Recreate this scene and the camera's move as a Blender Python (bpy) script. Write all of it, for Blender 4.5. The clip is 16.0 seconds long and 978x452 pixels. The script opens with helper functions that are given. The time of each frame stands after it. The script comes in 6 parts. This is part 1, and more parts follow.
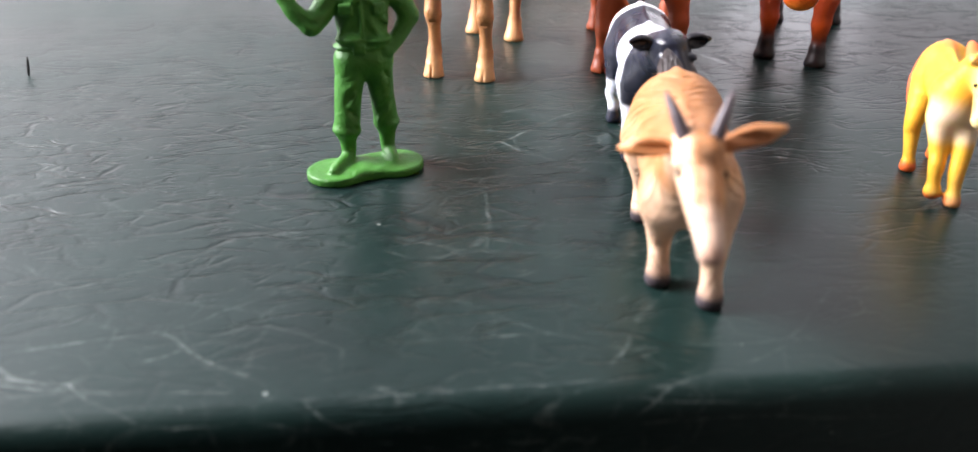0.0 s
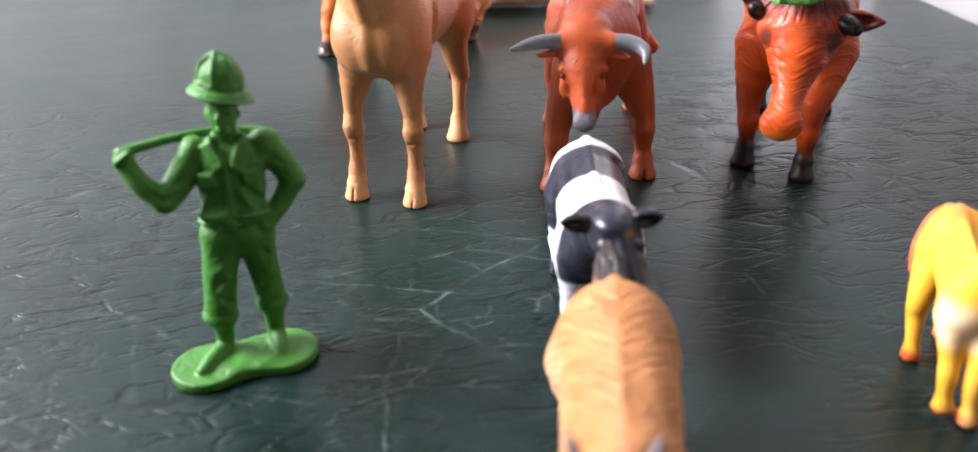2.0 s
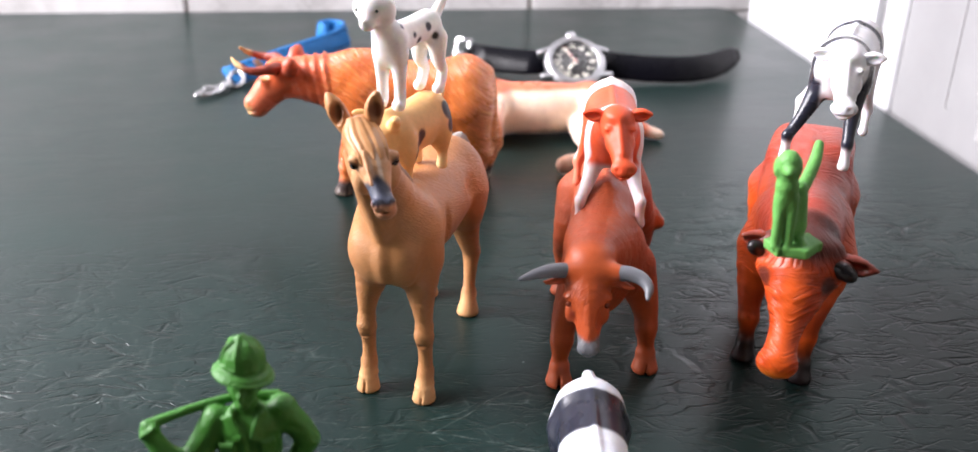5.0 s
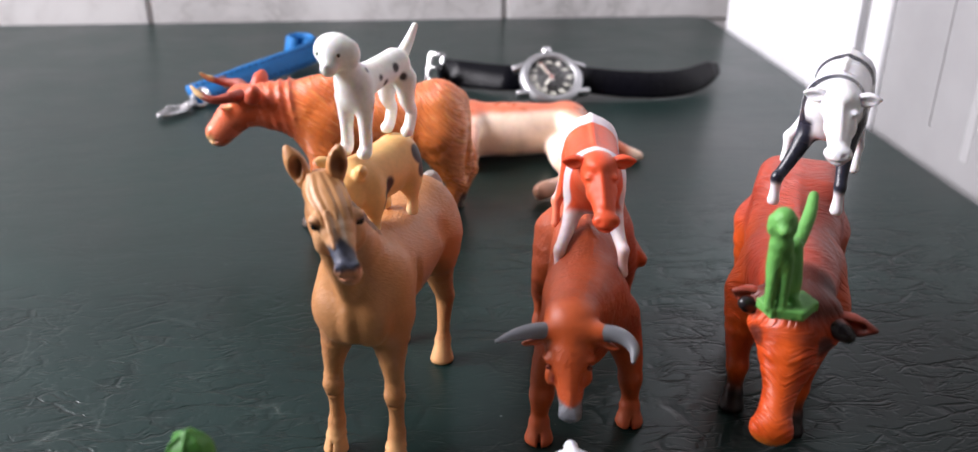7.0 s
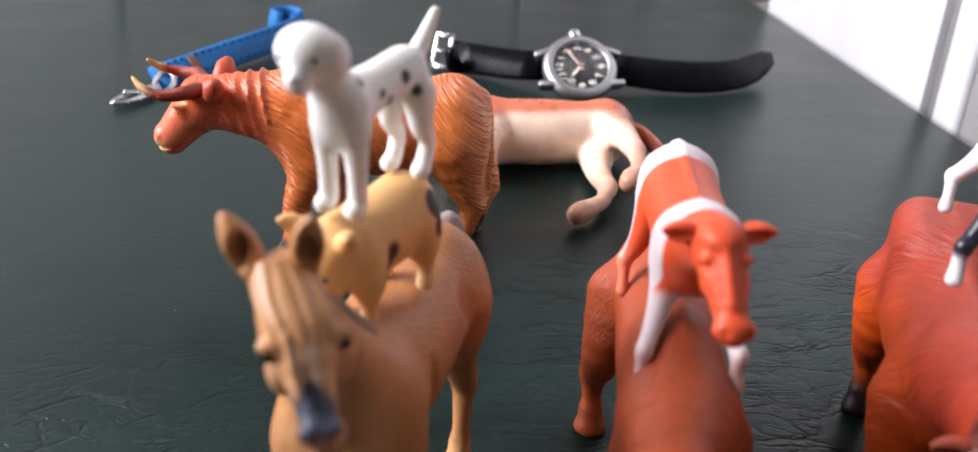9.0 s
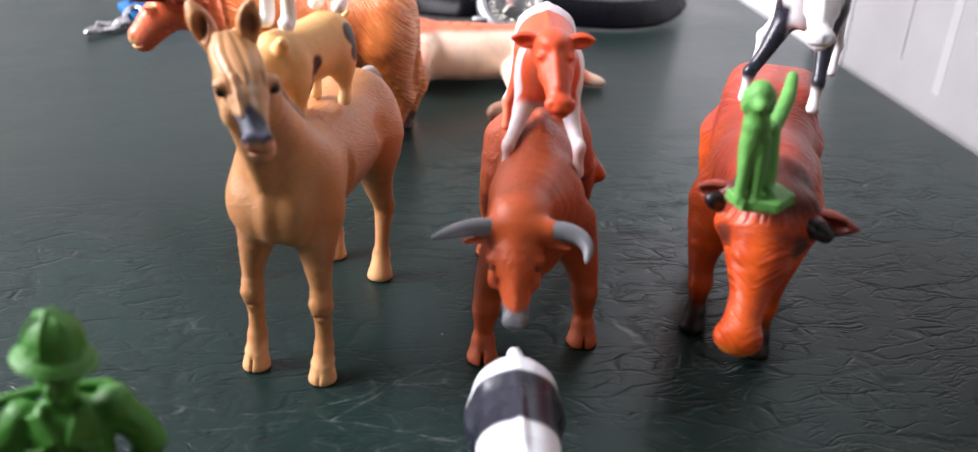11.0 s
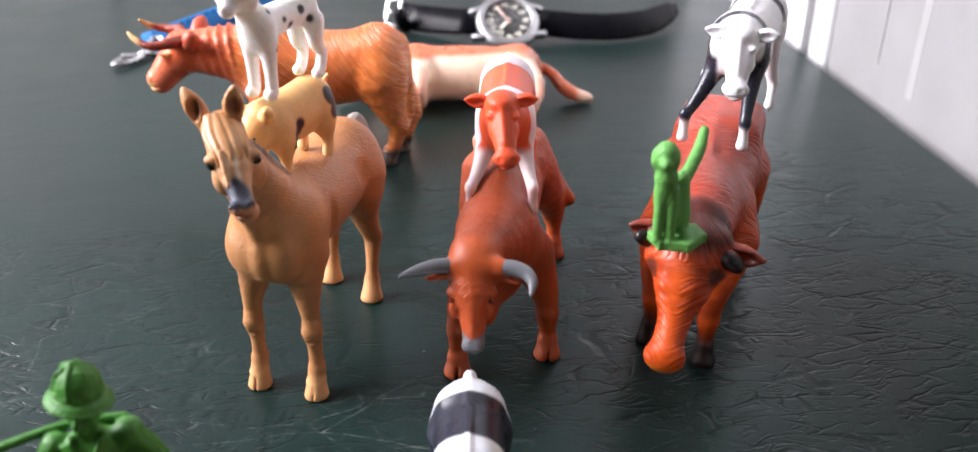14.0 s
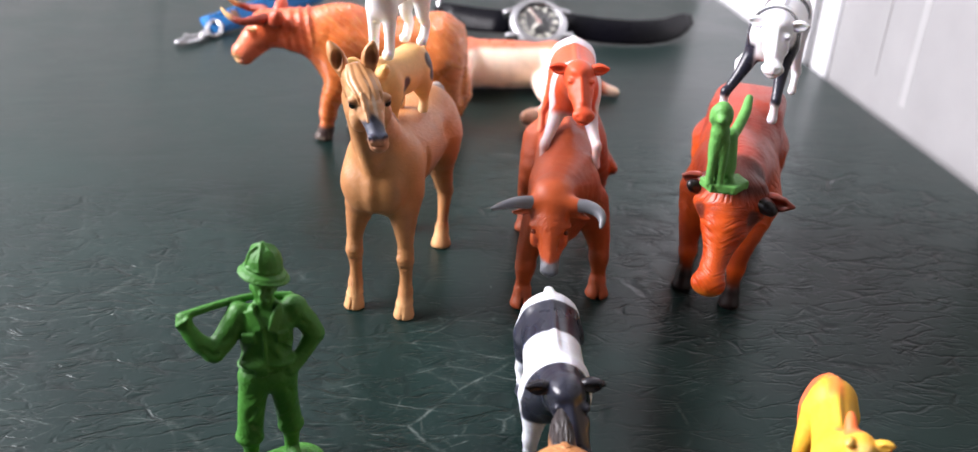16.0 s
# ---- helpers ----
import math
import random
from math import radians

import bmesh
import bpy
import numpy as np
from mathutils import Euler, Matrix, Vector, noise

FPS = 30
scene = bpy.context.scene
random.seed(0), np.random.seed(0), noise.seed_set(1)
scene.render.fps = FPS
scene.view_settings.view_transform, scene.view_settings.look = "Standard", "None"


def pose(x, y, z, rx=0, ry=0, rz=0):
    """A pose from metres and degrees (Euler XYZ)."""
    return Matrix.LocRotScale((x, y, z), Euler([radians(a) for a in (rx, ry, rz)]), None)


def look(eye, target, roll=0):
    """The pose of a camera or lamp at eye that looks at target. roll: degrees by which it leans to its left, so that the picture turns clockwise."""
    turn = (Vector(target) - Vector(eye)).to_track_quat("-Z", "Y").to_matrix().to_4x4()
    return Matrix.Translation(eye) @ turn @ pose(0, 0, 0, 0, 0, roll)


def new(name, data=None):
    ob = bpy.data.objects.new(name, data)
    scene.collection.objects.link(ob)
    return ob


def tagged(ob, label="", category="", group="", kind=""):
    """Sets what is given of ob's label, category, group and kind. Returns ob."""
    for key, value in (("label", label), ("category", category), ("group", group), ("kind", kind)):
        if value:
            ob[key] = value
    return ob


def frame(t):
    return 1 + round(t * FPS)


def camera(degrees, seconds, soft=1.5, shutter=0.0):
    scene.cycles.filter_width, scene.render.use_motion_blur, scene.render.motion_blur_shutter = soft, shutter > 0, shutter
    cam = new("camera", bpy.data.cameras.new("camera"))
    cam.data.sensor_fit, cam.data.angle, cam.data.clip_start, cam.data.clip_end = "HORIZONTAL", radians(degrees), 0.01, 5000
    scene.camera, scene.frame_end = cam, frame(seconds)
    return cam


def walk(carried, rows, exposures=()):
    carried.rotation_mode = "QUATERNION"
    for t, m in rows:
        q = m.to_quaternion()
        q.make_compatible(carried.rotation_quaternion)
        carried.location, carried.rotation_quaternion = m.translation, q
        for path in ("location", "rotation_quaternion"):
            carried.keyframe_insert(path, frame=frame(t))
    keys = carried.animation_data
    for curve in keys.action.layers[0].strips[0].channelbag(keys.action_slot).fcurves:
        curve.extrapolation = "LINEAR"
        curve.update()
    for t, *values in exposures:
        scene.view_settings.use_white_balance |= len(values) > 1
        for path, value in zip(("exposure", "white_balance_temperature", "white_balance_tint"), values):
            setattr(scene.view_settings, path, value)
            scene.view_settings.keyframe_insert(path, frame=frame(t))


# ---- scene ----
# ---------------------------------------------------------------- camera
cam = camera(57.1, 16.0, soft=1.5)
# a small phone lens, held close: what is much nearer or farther than the toys goes soft
cam.data.dof.use_dof, cam.data.dof.focus_distance, cam.data.dof.aperture_fstop = True, 0.265, 14.0
PATH = [
    (0, (-0.02162, -0.29205, 0.09212), (-0.00828, -0.11382, 0.00235), -0.69),
    (0.5, (-0.00827, -0.27518, 0.10526), (0.00500, -0.09740, 0.01460), -0.83),
    (1, (0.00288, -0.25332, 0.10490), (0.01613, -0.07567, 0.01400), -1.05),
    (1.5, (0.00553, -0.24591, 0.10749), (0.01898, -0.06832, 0.01649), -1.20),
    (2, (0.00238, -0.23565, 0.11116), (0.01611, -0.05765, 0.02099), -1.12),
    (2.5, (-0.00164, -0.22346, 0.11885), (0.01189, -0.04500, 0.02957), -1.10),
    (3, (-0.00202, -0.21757, 0.12428), (0.01021, -0.03823, 0.03660), -0.89),
    (3.5, (-0.00027, -0.22014, 0.12950), (0.01172, -0.04033, 0.04276), -0.66),
    (4, (0.00121, -0.22133, 0.13867), (0.01280, -0.04112, 0.05270), -0.47),
    (4.5, (-0.00003, -0.22148, 0.14888), (0.01312, -0.04217, 0.06126), -0.13),
    (4.7, (0.00243, -0.22343, 0.15387), (0.01415, -0.04240, 0.06967), 0.24),
    (6.8, (0.00709, -0.20749, 0.17524), (0.02306, -0.02734, 0.08985), 0.33),
    (7, (0.00641, -0.20216, 0.16721), (0.02323, -0.02182, 0.08239), 0.34),
    (7.5, (-0.00297, -0.14242, 0.17554), (0.01345, 0.03822, 0.09128), 0.21),
    (8, (-0.00185, -0.12160, 0.15673), (0.01359, 0.05829, 0.07071), 1.20),
    (8.2, (-0.00174, -0.11768, 0.15109), (0.01299, 0.06177, 0.06401), 1.10),
    (10.3, (0.01250, -0.12750, 0.15150), (0.03790, 0.04850, 0.05990), 2.90),
    (10.5, (0.00969, -0.14838, 0.15071), (0.03421, 0.02801, 0.05969), 2.51),
    (11, (0.01332, -0.18723, 0.14017), (0.03846, -0.01124, 0.04854), 2.53),
    (11.5, (0.01744, -0.20038, 0.14865), (0.03976, -0.02440, 0.05629), 1.68),
    (12, (0.02732, -0.21278, 0.15245), (0.04802, -0.03681, 0.05968), 1.14),
    (12.5, (0.02869, -0.21221, 0.15391), (0.04786, -0.03664, 0.06006), 0.44),
    (13, (0.03062, -0.21118, 0.15835), (0.04859, -0.03595, 0.06363), -0.03),
    (13.5, (0.02893, -0.20967, 0.16488), (0.04649, -0.03489, 0.06927), -0.25),
    (14, (0.02948, -0.21039, 0.16719), (0.04643, -0.03526, 0.07210), -0.35),
    (14.5, (0.01071, -0.23061, 0.15594), (0.02721, -0.05524, 0.06121), -0.12),
    (15, (-0.00387, -0.26088, 0.14516), (0.01799, -0.08550, 0.05155), 1.79),
    (15.5, (-0.00430, -0.26606, 0.14925), (0.01748, -0.09026, 0.05642), 2.36),
    (16, (-0.00463, -0.25898, 0.16924), (0.01695, -0.08263, 0.07741), 2.87),
]
EXPOSURES = [(0.0, 0.62), (0.5, 0.85), (1.0, 0.70), (1.5, 0.60), (2.0, 0.50), (3.0, 0.27), (4.5, 0.27), (6.8, -0.3), (8.2, -0.5), (10.5, -0.25), (11.0, -0.02), (11.5, 0.17), (12.0, 0.22), (14.0, 0.10), (14.5, 0.15), (15.5, 0.25), (16.0, 0.08)]
walk(cam, [(t, look(eye, target, roll)) for t, eye, target, roll in PATH], EXPOSURES)

# ---------------------------------------------------------------- light
scene.view_settings.exposure = 0.0
world = bpy.data.worlds.new("sky")
scene.world = world
world.use_nodes = True
sky = world.node_tree.nodes.new("ShaderNodeTexSky")
sky.sky_type, sky.sun_disc = "NISHITA", False
sky.sun_elevation, sky.sun_rotation = radians(40), radians(-100)
world.node_tree.links.new(sky.outputs["Color"], world.node_tree.nodes["Background"].inputs["Color"])
world.node_tree.nodes["Background"].inputs["Strength"].default_value = 0.1


def area_light(name, eye, target, width, height, watts, colour):
    data = bpy.data.lights.new(name, "AREA")
    data.shape, data.size, data.size_y, data.energy, data.color = "RECTANGLE", width, height, watts, colour
    ob = new(name, data)
    ob.matrix_world = look(eye, target)
    return ob


# daylight in the opening of the window in the west wall
area_light("window_daylight", (-0.83, 0.17, 0.695), (0.0, 0.17, 0.695), 0.62, 0.79, 46, (0.985, 0.945, 1.0))

# ---------------------------------------------------------------- materials


def srgb(r, g, b):
    return tuple(((c / 255 + 0.055) / 1.055) ** 2.4 if c > 10 else c / 3294.6 for c in (r, g, b))


class Nodes:
    """A short way to wire a node material."""

    def __init__(self, name):
        self.mat = bpy.data.materials.new(name)
        self.mat.use_nodes = True
        self.tree = self.mat.node_tree
        self.bsdf = self.tree.nodes["Principled BSDF"]

    def put(self, kind, **values):
        node = self.tree.nodes.new(kind)
        for key, value in values.items():
            if key in node.inputs:
                self.set(node.inputs[key], value)
            else:
                setattr(node, key, value)
        return node

    def set(self, socket, value):
        if isinstance(value, bpy.types.NodeSocket):
            self.tree.links.new(value, socket)
        elif isinstance(value, (tuple, list)) and len(value) == 3 and socket.type == "RGBA":
            socket.default_value = (*value, 1)
        elif isinstance(value, (int, float)) and socket.type == "RGBA":
            socket.default_value = (value, value, value, 1)
        else:
            socket.default_value = value

    def main(self, **values):
        for key, value in values.items():
            self.set(self.bsdf.inputs[key.replace("_", " ")], value)
        return self.mat

    def coords(self, scale=(1, 1, 1), turn=0.0, kind="Object"):
        tex = self.put("ShaderNodeTexCoord")
        mapping = self.put("ShaderNodeMapping", Vector=tex.outputs[kind])
        mapping.inputs["Scale"].default_value = scale
        mapping.inputs["Rotation"].default_value = (0, 0, radians(turn))
        return mapping.outputs["Vector"]

    def noise(self, vector, scale, detail=4.0, rough=0.55, warp=0.0):
        node = self.put("ShaderNodeTexNoise", Vector=vector, Scale=scale, Detail=detail, Roughness=rough, Distortion=warp)
        return node.outputs["Fac"]

    def ramp(self, value, stops):
        node = self.put("ShaderNodeValToRGB", Fac=value)
        while len(node.color_ramp.elements) < len(stops):
            node.color_ramp.elements.new(0.5)
        for element, (at, colour) in zip(node.color_ramp.elements, stops):
            element.position = at
            element.color = (*colour, 1) if isinstance(colour, tuple) else (colour, colour, colour, 1)
        return node.outputs["Color"]

    def math(self, op, a, b=0.0, clamp=False):
        node = self.put("ShaderNodeMath", operation=op, use_clamp=clamp)
        self.set(node.inputs[0], a)
        self.set(node.inputs[1], b)
        return node.outputs[0]

    def mix(self, factor, a, b, blend="MIX"):
        node = self.put("ShaderNodeMix", data_type="RGBA", blend_type=blend)
        self.set(node.inputs[0], factor)
        self.set(node.inputs[6], a)
        self.set(node.inputs[7], b)
        return node.outputs[2]

    def bump(self, height, strength, distance, normal=None):
        node = self.put("ShaderNodeBump", Height=height, Strength=strength, Distance=distance)
        if normal is not None:
            self.set(node.inputs["Normal"], normal)
        return node.outputs["Normal"]


def toy_plastic(name, rough=0.42, fur=0.35, ridges=0.5, stretch=(1, 1, 1), soft=0.06, gloss=0.45, wave=0.35, edge=(0.36, 0.62), deep=0.0006, hollow_dark=0.0, worn=0.0):
    """Moulded and sprayed plastic: the colour comes from the paint on the mesh, its fourth channel says where hair is
    moulded; comb holds the lie of the hair in mm; the hollows of the hair are darkened in the colour; worn: how pale
    the paint is rubbed on the crests.
    """
    n = Nodes(name)
    paint = n.put("ShaderNodeAttribute", attribute_name="paint")
    where = n.coords()
    blotch = n.noise(where, 90.0, 3.0)
    speck = n.noise(where, 900.0, 2.0)
    tone = n.ramp(n.math("ADD", n.math("MULTIPLY", blotch, 0.75), n.math("MULTIPLY", speck, 0.25)), [(0.3, 0.82), (0.7, 1.12)])
    colour = n.mix(1.0, paint.outputs["Color"], tone, "MULTIPLY")
    lie = n.put("ShaderNodeMapping", Vector=n.put("ShaderNodeAttribute", attribute_name="comb").outputs["Vector"])
    lie.inputs["Scale"].default_value = stretch
    hair = n.ramp(n.noise(lie.outputs["Vector"], ridges, 2.5, 0.5, wave), [(edge[0], 0.0), (edge[1], 1.0)])
    masked = n.math("MULTIPLY", hair, paint.outputs["Alpha"])
    if hollow_dark:
        hollow = n.math("MULTIPLY", n.math("SUBTRACT", 1.0, hair), n.math("MULTIPLY", paint.outputs["Alpha"], hollow_dark))
        colour = n.mix(hollow, colour, n.mix(1.0, colour, (0.42, 0.30, 0.24), "MULTIPLY"))
    if worn:
        crest = n.math("MULTIPLY", n.ramp(hair, [(0.7, 0.0), (1.0, worn)]), n.math("MULTIPLY", paint.outputs["Alpha"], n.ramp(blotch, [(0.35, 0.25), (0.6, 1.0)])))
        colour = n.mix(crest, colour, srgb(250, 186, 112))
    normal = n.bump(masked, fur, deep)
    normal = n.bump(n.noise(where, 1500.0, 2.0), 0.12, 0.0002, normal)
    rough_map = n.ramp(blotch, [(0.3, rough - 0.07), (0.7, rough + 0.1)])
    return n.main(Base_Color=colour, Roughness=rough_map, Normal=normal, Subsurface_Weight=soft, Subsurface_Radius=(0.003, 0.002, 0.001),
                  Subsurface_Scale=0.5, Specular_IOR_Level=gloss)


def plain(name, colour, rough=0.5, metal=0.0, grain=400.0, relief=0.1, depth=0.0003, spread=0.15, **more):
    n = Nodes(name)
    where = n.coords()
    fine, broad = n.noise(where, grain, 4.0), n.noise(where, grain / 14, 3.0)
    tone = n.ramp(broad, [(0.25, 1 - spread), (0.75, 1 + spread)])
    return n.main(Base_Color=n.mix(1.0, colour, tone, "MULTIPLY"), Roughness=n.ramp(fine, [(0.2, max(rough - 0.08, 0.02)), (0.8, rough + 0.08)]), Metallic=metal,
                  Normal=n.bump(fine, relief, depth), **more)


def green_vinyl():
    """Dark green leathercloth: fine grain, crosswise wrinkles at the creased end, a net of pale scratches, scuffs and specks."""
    n = Nodes("green_vinyl")
    where = n.coords()

    def warped(vector, scale, amount, detail=2.0):
        noise = n.put("ShaderNodeTexNoise", Vector=vector, Scale=scale, Detail=detail)
        away = n.put("ShaderNodeVectorMath", operation="SUBTRACT")
        n.set(away.inputs[0], noise.outputs["Color"])
        away.inputs[1].default_value = (0.5, 0.5, 0.5)
        far = n.put("ShaderNodeVectorMath", operation="MULTIPLY_ADD")
        n.set(far.inputs[0], away.outputs["Vector"])
        far.inputs[1].default_value = (amount, amount, 0)
        n.set(far.inputs[2], vector)
        return far.outputs["Vector"]

    def near(x, y, radius, soft):
        d = n.put("ShaderNodeVectorMath", operation="DISTANCE")
        n.set(d.inputs[0], rough_edge)
        d.inputs[1].default_value = (x, y, 0)
        r = n.put("ShaderNodeMapRange", Value=d.outputs["Value"], interpolation_type="SMOOTHSTEP")
        for key, value in (("From Min", radius - soft), ("From Max", radius + soft), ("To Min", 1.0), ("To Max", 0.0)):
            r.inputs[key].default_value = value
        return r.outputs["Result"]

    def cracks(vector, scale, squash, turn, width):
        m = n.put("ShaderNodeMapping", Vector=vector)
        m.inputs["Scale"].default_value = (squash, 1, 1)
        m.inputs["Rotation"].default_value = (0, 0, radians(turn))
        v = n.put("ShaderNodeTexVoronoi", Vector=m.outputs["Vector"], Scale=scale, feature="DISTANCE_TO_EDGE")
        return n.ramp(v.outputs["Distance"], [(0.0, 1.0), (width * 0.35, 0.75), (width, 0.0)])

    rough_edge = warped(where, 16.0, 0.10, 3.0)
    bent = warped(warped(where, 38.0, 0.014), 240.0, 0.0024)
    # crosswise wrinkles
    creased = n.math("MAXIMUM", near(0.165, 0.045, 0.105, 0.06), n.math("MULTIPLY", near(0.07, 0.10, 0.07, 0.05), 0.55))
    creased = n.math("MAXIMUM", creased, n.math("MULTIPLY", near(-0.03, -0.075, 0.085, 0.05), 0.6))
    creased = n.math("MAXIMUM", creased, n.math("MULTIPLY", near(-0.11, -0.02, 0.12, 0.06), 0.6))
    creased = n.math("MAXIMUM", creased, n.math("MULTIPLY", near(0.12, -0.06, 0.07, 0.05), 0.5))
    creased = n.math("MAXIMUM", creased, 0.1)
    torn = n.ramp(n.noise(where, 48.0, 3.0, 0.6), [(0.41, 0.03), (0.57, 1.0)])
    torn_fine = n.ramp(n.noise(where, 95.0, 3.0, 0.6), [(0.44, 0.0), (0.6, 1.0)])
    wide = n.math("MULTIPLY", cracks(bent, 125.0, 0.26, 7, 0.055), torn)
    narrow = n.math("MULTIPLY", cracks(bent, 290.0, 0.3, -9, 0.085), torn_fine)
    slant = n.math("MULTIPLY", cracks(bent, 120.0, 0.35, -34, 0.045), torn_fine)
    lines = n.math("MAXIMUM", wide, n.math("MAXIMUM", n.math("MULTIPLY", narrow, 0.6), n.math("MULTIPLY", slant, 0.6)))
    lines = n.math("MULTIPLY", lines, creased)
    # folds too soft to be lines
    waves = n.noise(n.coords((0.25, 1.0, 1.0), 6), 95.0, 3.0, 0.55, 0.5)
    broad = n.noise(n.coords((0.5, 1.0, 1.0), 12), 22.0, 2.0, 0.5, 0.4)
    grain = n.noise(where, 1300.0, 3.0)
    normal = n.bump(broad, 0.12, 0.004)
    normal = n.bump(n.math("MULTIPLY", waves, n.math("ADD", n.math("MULTIPLY", creased, 0.5), 0.12)), 0.14, 0.0012, normal)
    normal = n.bump(n.math("SUBTRACT", 1.0, lines), 1.0, 0.00045, normal)
    normal = n.bump(grain, 0.10, 0.0003, normal)
    cloud = n.noise(where, 14.0, 5.0, 0.6)
    colour = n.ramp(cloud, [(0.3, srgb(15, 30, 28)), (0.7, srgb(23, 42, 39))])
    # the wrinkle grooves are darkened in the colour too, besides their relief
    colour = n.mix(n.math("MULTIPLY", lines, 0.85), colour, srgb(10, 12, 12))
    # a net of pale scratches where the cloth was folded, and worn patches
    folded = n.math("MAXIMUM", near(0.012, -0.052, 0.05, 0.035), n.math("MULTIPLY", near(-0.075, -0.06, 0.04, 0.03), 0.4))
    folded = n.math("MAXIMUM", folded, n.math("MULTIPLY", near(-0.03, -0.16, 0.09, 0.05), 0.5))
    folded = n.math("MAXIMUM", folded, n.math("MULTIPLY", near(0.11, -0.05, 0.05, 0.04), 0.35))
    folded = n.math("MAXIMUM", folded, near(-0.085, -0.163, 0.035, 0.03))
    folded = n.math("MAXIMUM", folded, n.math("MULTIPLY", near(-0.11, -0.04, 0.11, 0.05), 0.5))
    folded = n.math("MAXIMUM", folded, 0.12)
    patchy = n.ramp(n.noise(where, 70.0, 5.0, 0.7), [(0.42, 0.0), (0.62, 1.0)])
    patchy_fine = n.ramp(n.noise(where, 230.0, 5.0, 0.8), [(0.42, 0.05), (0.60, 1.0)])
    bent_net = warped(warped(where, 24.0, 0.012), 300.0, 0.0012)
    coarse = n.math("MULTIPLY", cracks(bent_net, 24.0, 0.45, 24, 0.007), n.ramp(patchy, [(0.0, 0.12), (0.6, 0.8)]))
    middle = n.math("MULTIPLY", cracks(bent_net, 48.0, 0.45, -18, 0.015), patchy)
    fine = n.math("MULTIPLY", n.math("MULTIPLY", cracks(bent_net, 150.0, 0.6, 36, 0.045), patchy), 0.3)
    net = n.math("MAXIMUM", coarse, n.math("MAXIMUM", middle, fine))
    net = n.math("MULTIPLY", n.math("MULTIPLY", net, patchy_fine), folded)
    rubbed = n.math("MULTIPLY", n.ramp(n.noise(where, 420.0, 6.0, 0.8), [(0.56, 0.0), (0.66, 1.0)]), n.math("MULTIPLY", folded, patchy))
    normal = n.bump(n.math("SUBTRACT", 1.0, net), 0.3, 0.0005, normal)
    dots = n.put("ShaderNodeTexVoronoi", Vector=where, Scale=62.0)
    chosen = n.put("ShaderNodeSeparateColor", Color=dots.outputs["Color"])
    dot = n.math("MULTIPLY", n.ramp(dots.outputs["Distance"], [(0.016, 1.0), (0.036, 0.0)]), n.math("GREATER_THAN", chosen.outputs[0], 0.72))
    grit = n.put("ShaderNodeTexVoronoi", Vector=where, Scale=150.0)
    some = n.put("ShaderNodeSeparateColor", Color=grit.outputs["Color"])
    speck = n.math("MULTIPLY", n.ramp(grit.outputs["Distance"], [(0.018, 1.0), (0.045, 0.0)]), n.math("GREATER_THAN", some.outputs[1], 0.8))
    dot = n.math("MAXIMUM", dot, n.math("MULTIPLY", speck, 0.7))
    pale = n.math("ADD", n.math("ADD", n.math("MULTIPLY", net, 0.42), n.math("MULTIPLY", rubbed, 0.10)), n.math("MULTIPLY", dot, 0.6), True)
    colour = n.mix(pale, colour, srgb(150, 160, 155))
    rough = n.ramp(cloud, [(0.25, 0.27), (0.75, 0.38)])
    rough = n.mix(pale, rough, (0.6, 0.6, 0.6))
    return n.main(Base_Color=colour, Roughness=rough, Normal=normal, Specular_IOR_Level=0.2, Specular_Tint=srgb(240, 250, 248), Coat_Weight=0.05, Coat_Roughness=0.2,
                  Coat_Normal=n.bump(broad, 0.06, 0.004))


def marble_tile():
    n = Nodes("marble_tile")
    where = n.coords()
    rnd = n.put("ShaderNodeObjectInfo").outputs["Random"]
    shift = n.put("ShaderNodeVectorMath", operation="ADD")
    n.set(shift.inputs[0], where)
    n.set(shift.inputs[1], rnd)
    moved = shift.outputs["Vector"]
    cloud = n.noise(moved, 9.0, 6.0, 0.62, 0.8)
    vein = n.noise(moved, 20.0, 5.0, 0.6, 2.2)
    colour = n.ramp(cloud, [(0.3, srgb(176, 173, 172)), (0.5, srgb(205, 202, 201)), (0.75, srgb(222, 220, 219))])
    line = n.ramp(n.math("ABSOLUTE", n.math("SUBTRACT", vein, 0.5)), [(0.0, 1.0), (0.045, 0.0)])
    colour = n.mix(n.math("MULTIPLY", line, n.ramp(cloud, [(0.3, 0.55), (0.55, 0.0)])), colour, srgb(120, 114, 112))
    return n.main(Base_Color=colour, Roughness=0.28, Normal=n.bump(cloud, 0.04, 0.001))


VINYL = green_vinyl()
TILE = marble_tile()
GROUT = plain("pale_grout", srgb(226, 224, 222), 0.8)
WHITE_BOARD = plain("white_laminate", srgb(228, 228, 231), 0.35, grain=120.0, relief=0.03)
GREY_PAINT = plain("painted_door", srgb(150, 149, 150), 0.5, grain=150.0, relief=0.05)
WALL_PAINT = plain("wall_paint", srgb(128, 128, 131), 0.8, grain=60.0)
# dark tone for an unseen stretch of wall, to weaken what the table mirrors
UNSEEN_DIM_PAINT = plain("unseen_dim_paint", srgb(104, 100, 96), 0.8, grain=60.0)
# door grey made lighter: the light the bead catches is put into its colour
LIT_BEAD_PAINT = plain("lit_bead_paint", srgb(172, 171, 172), 0.4, grain=150.0, relief=0.03)
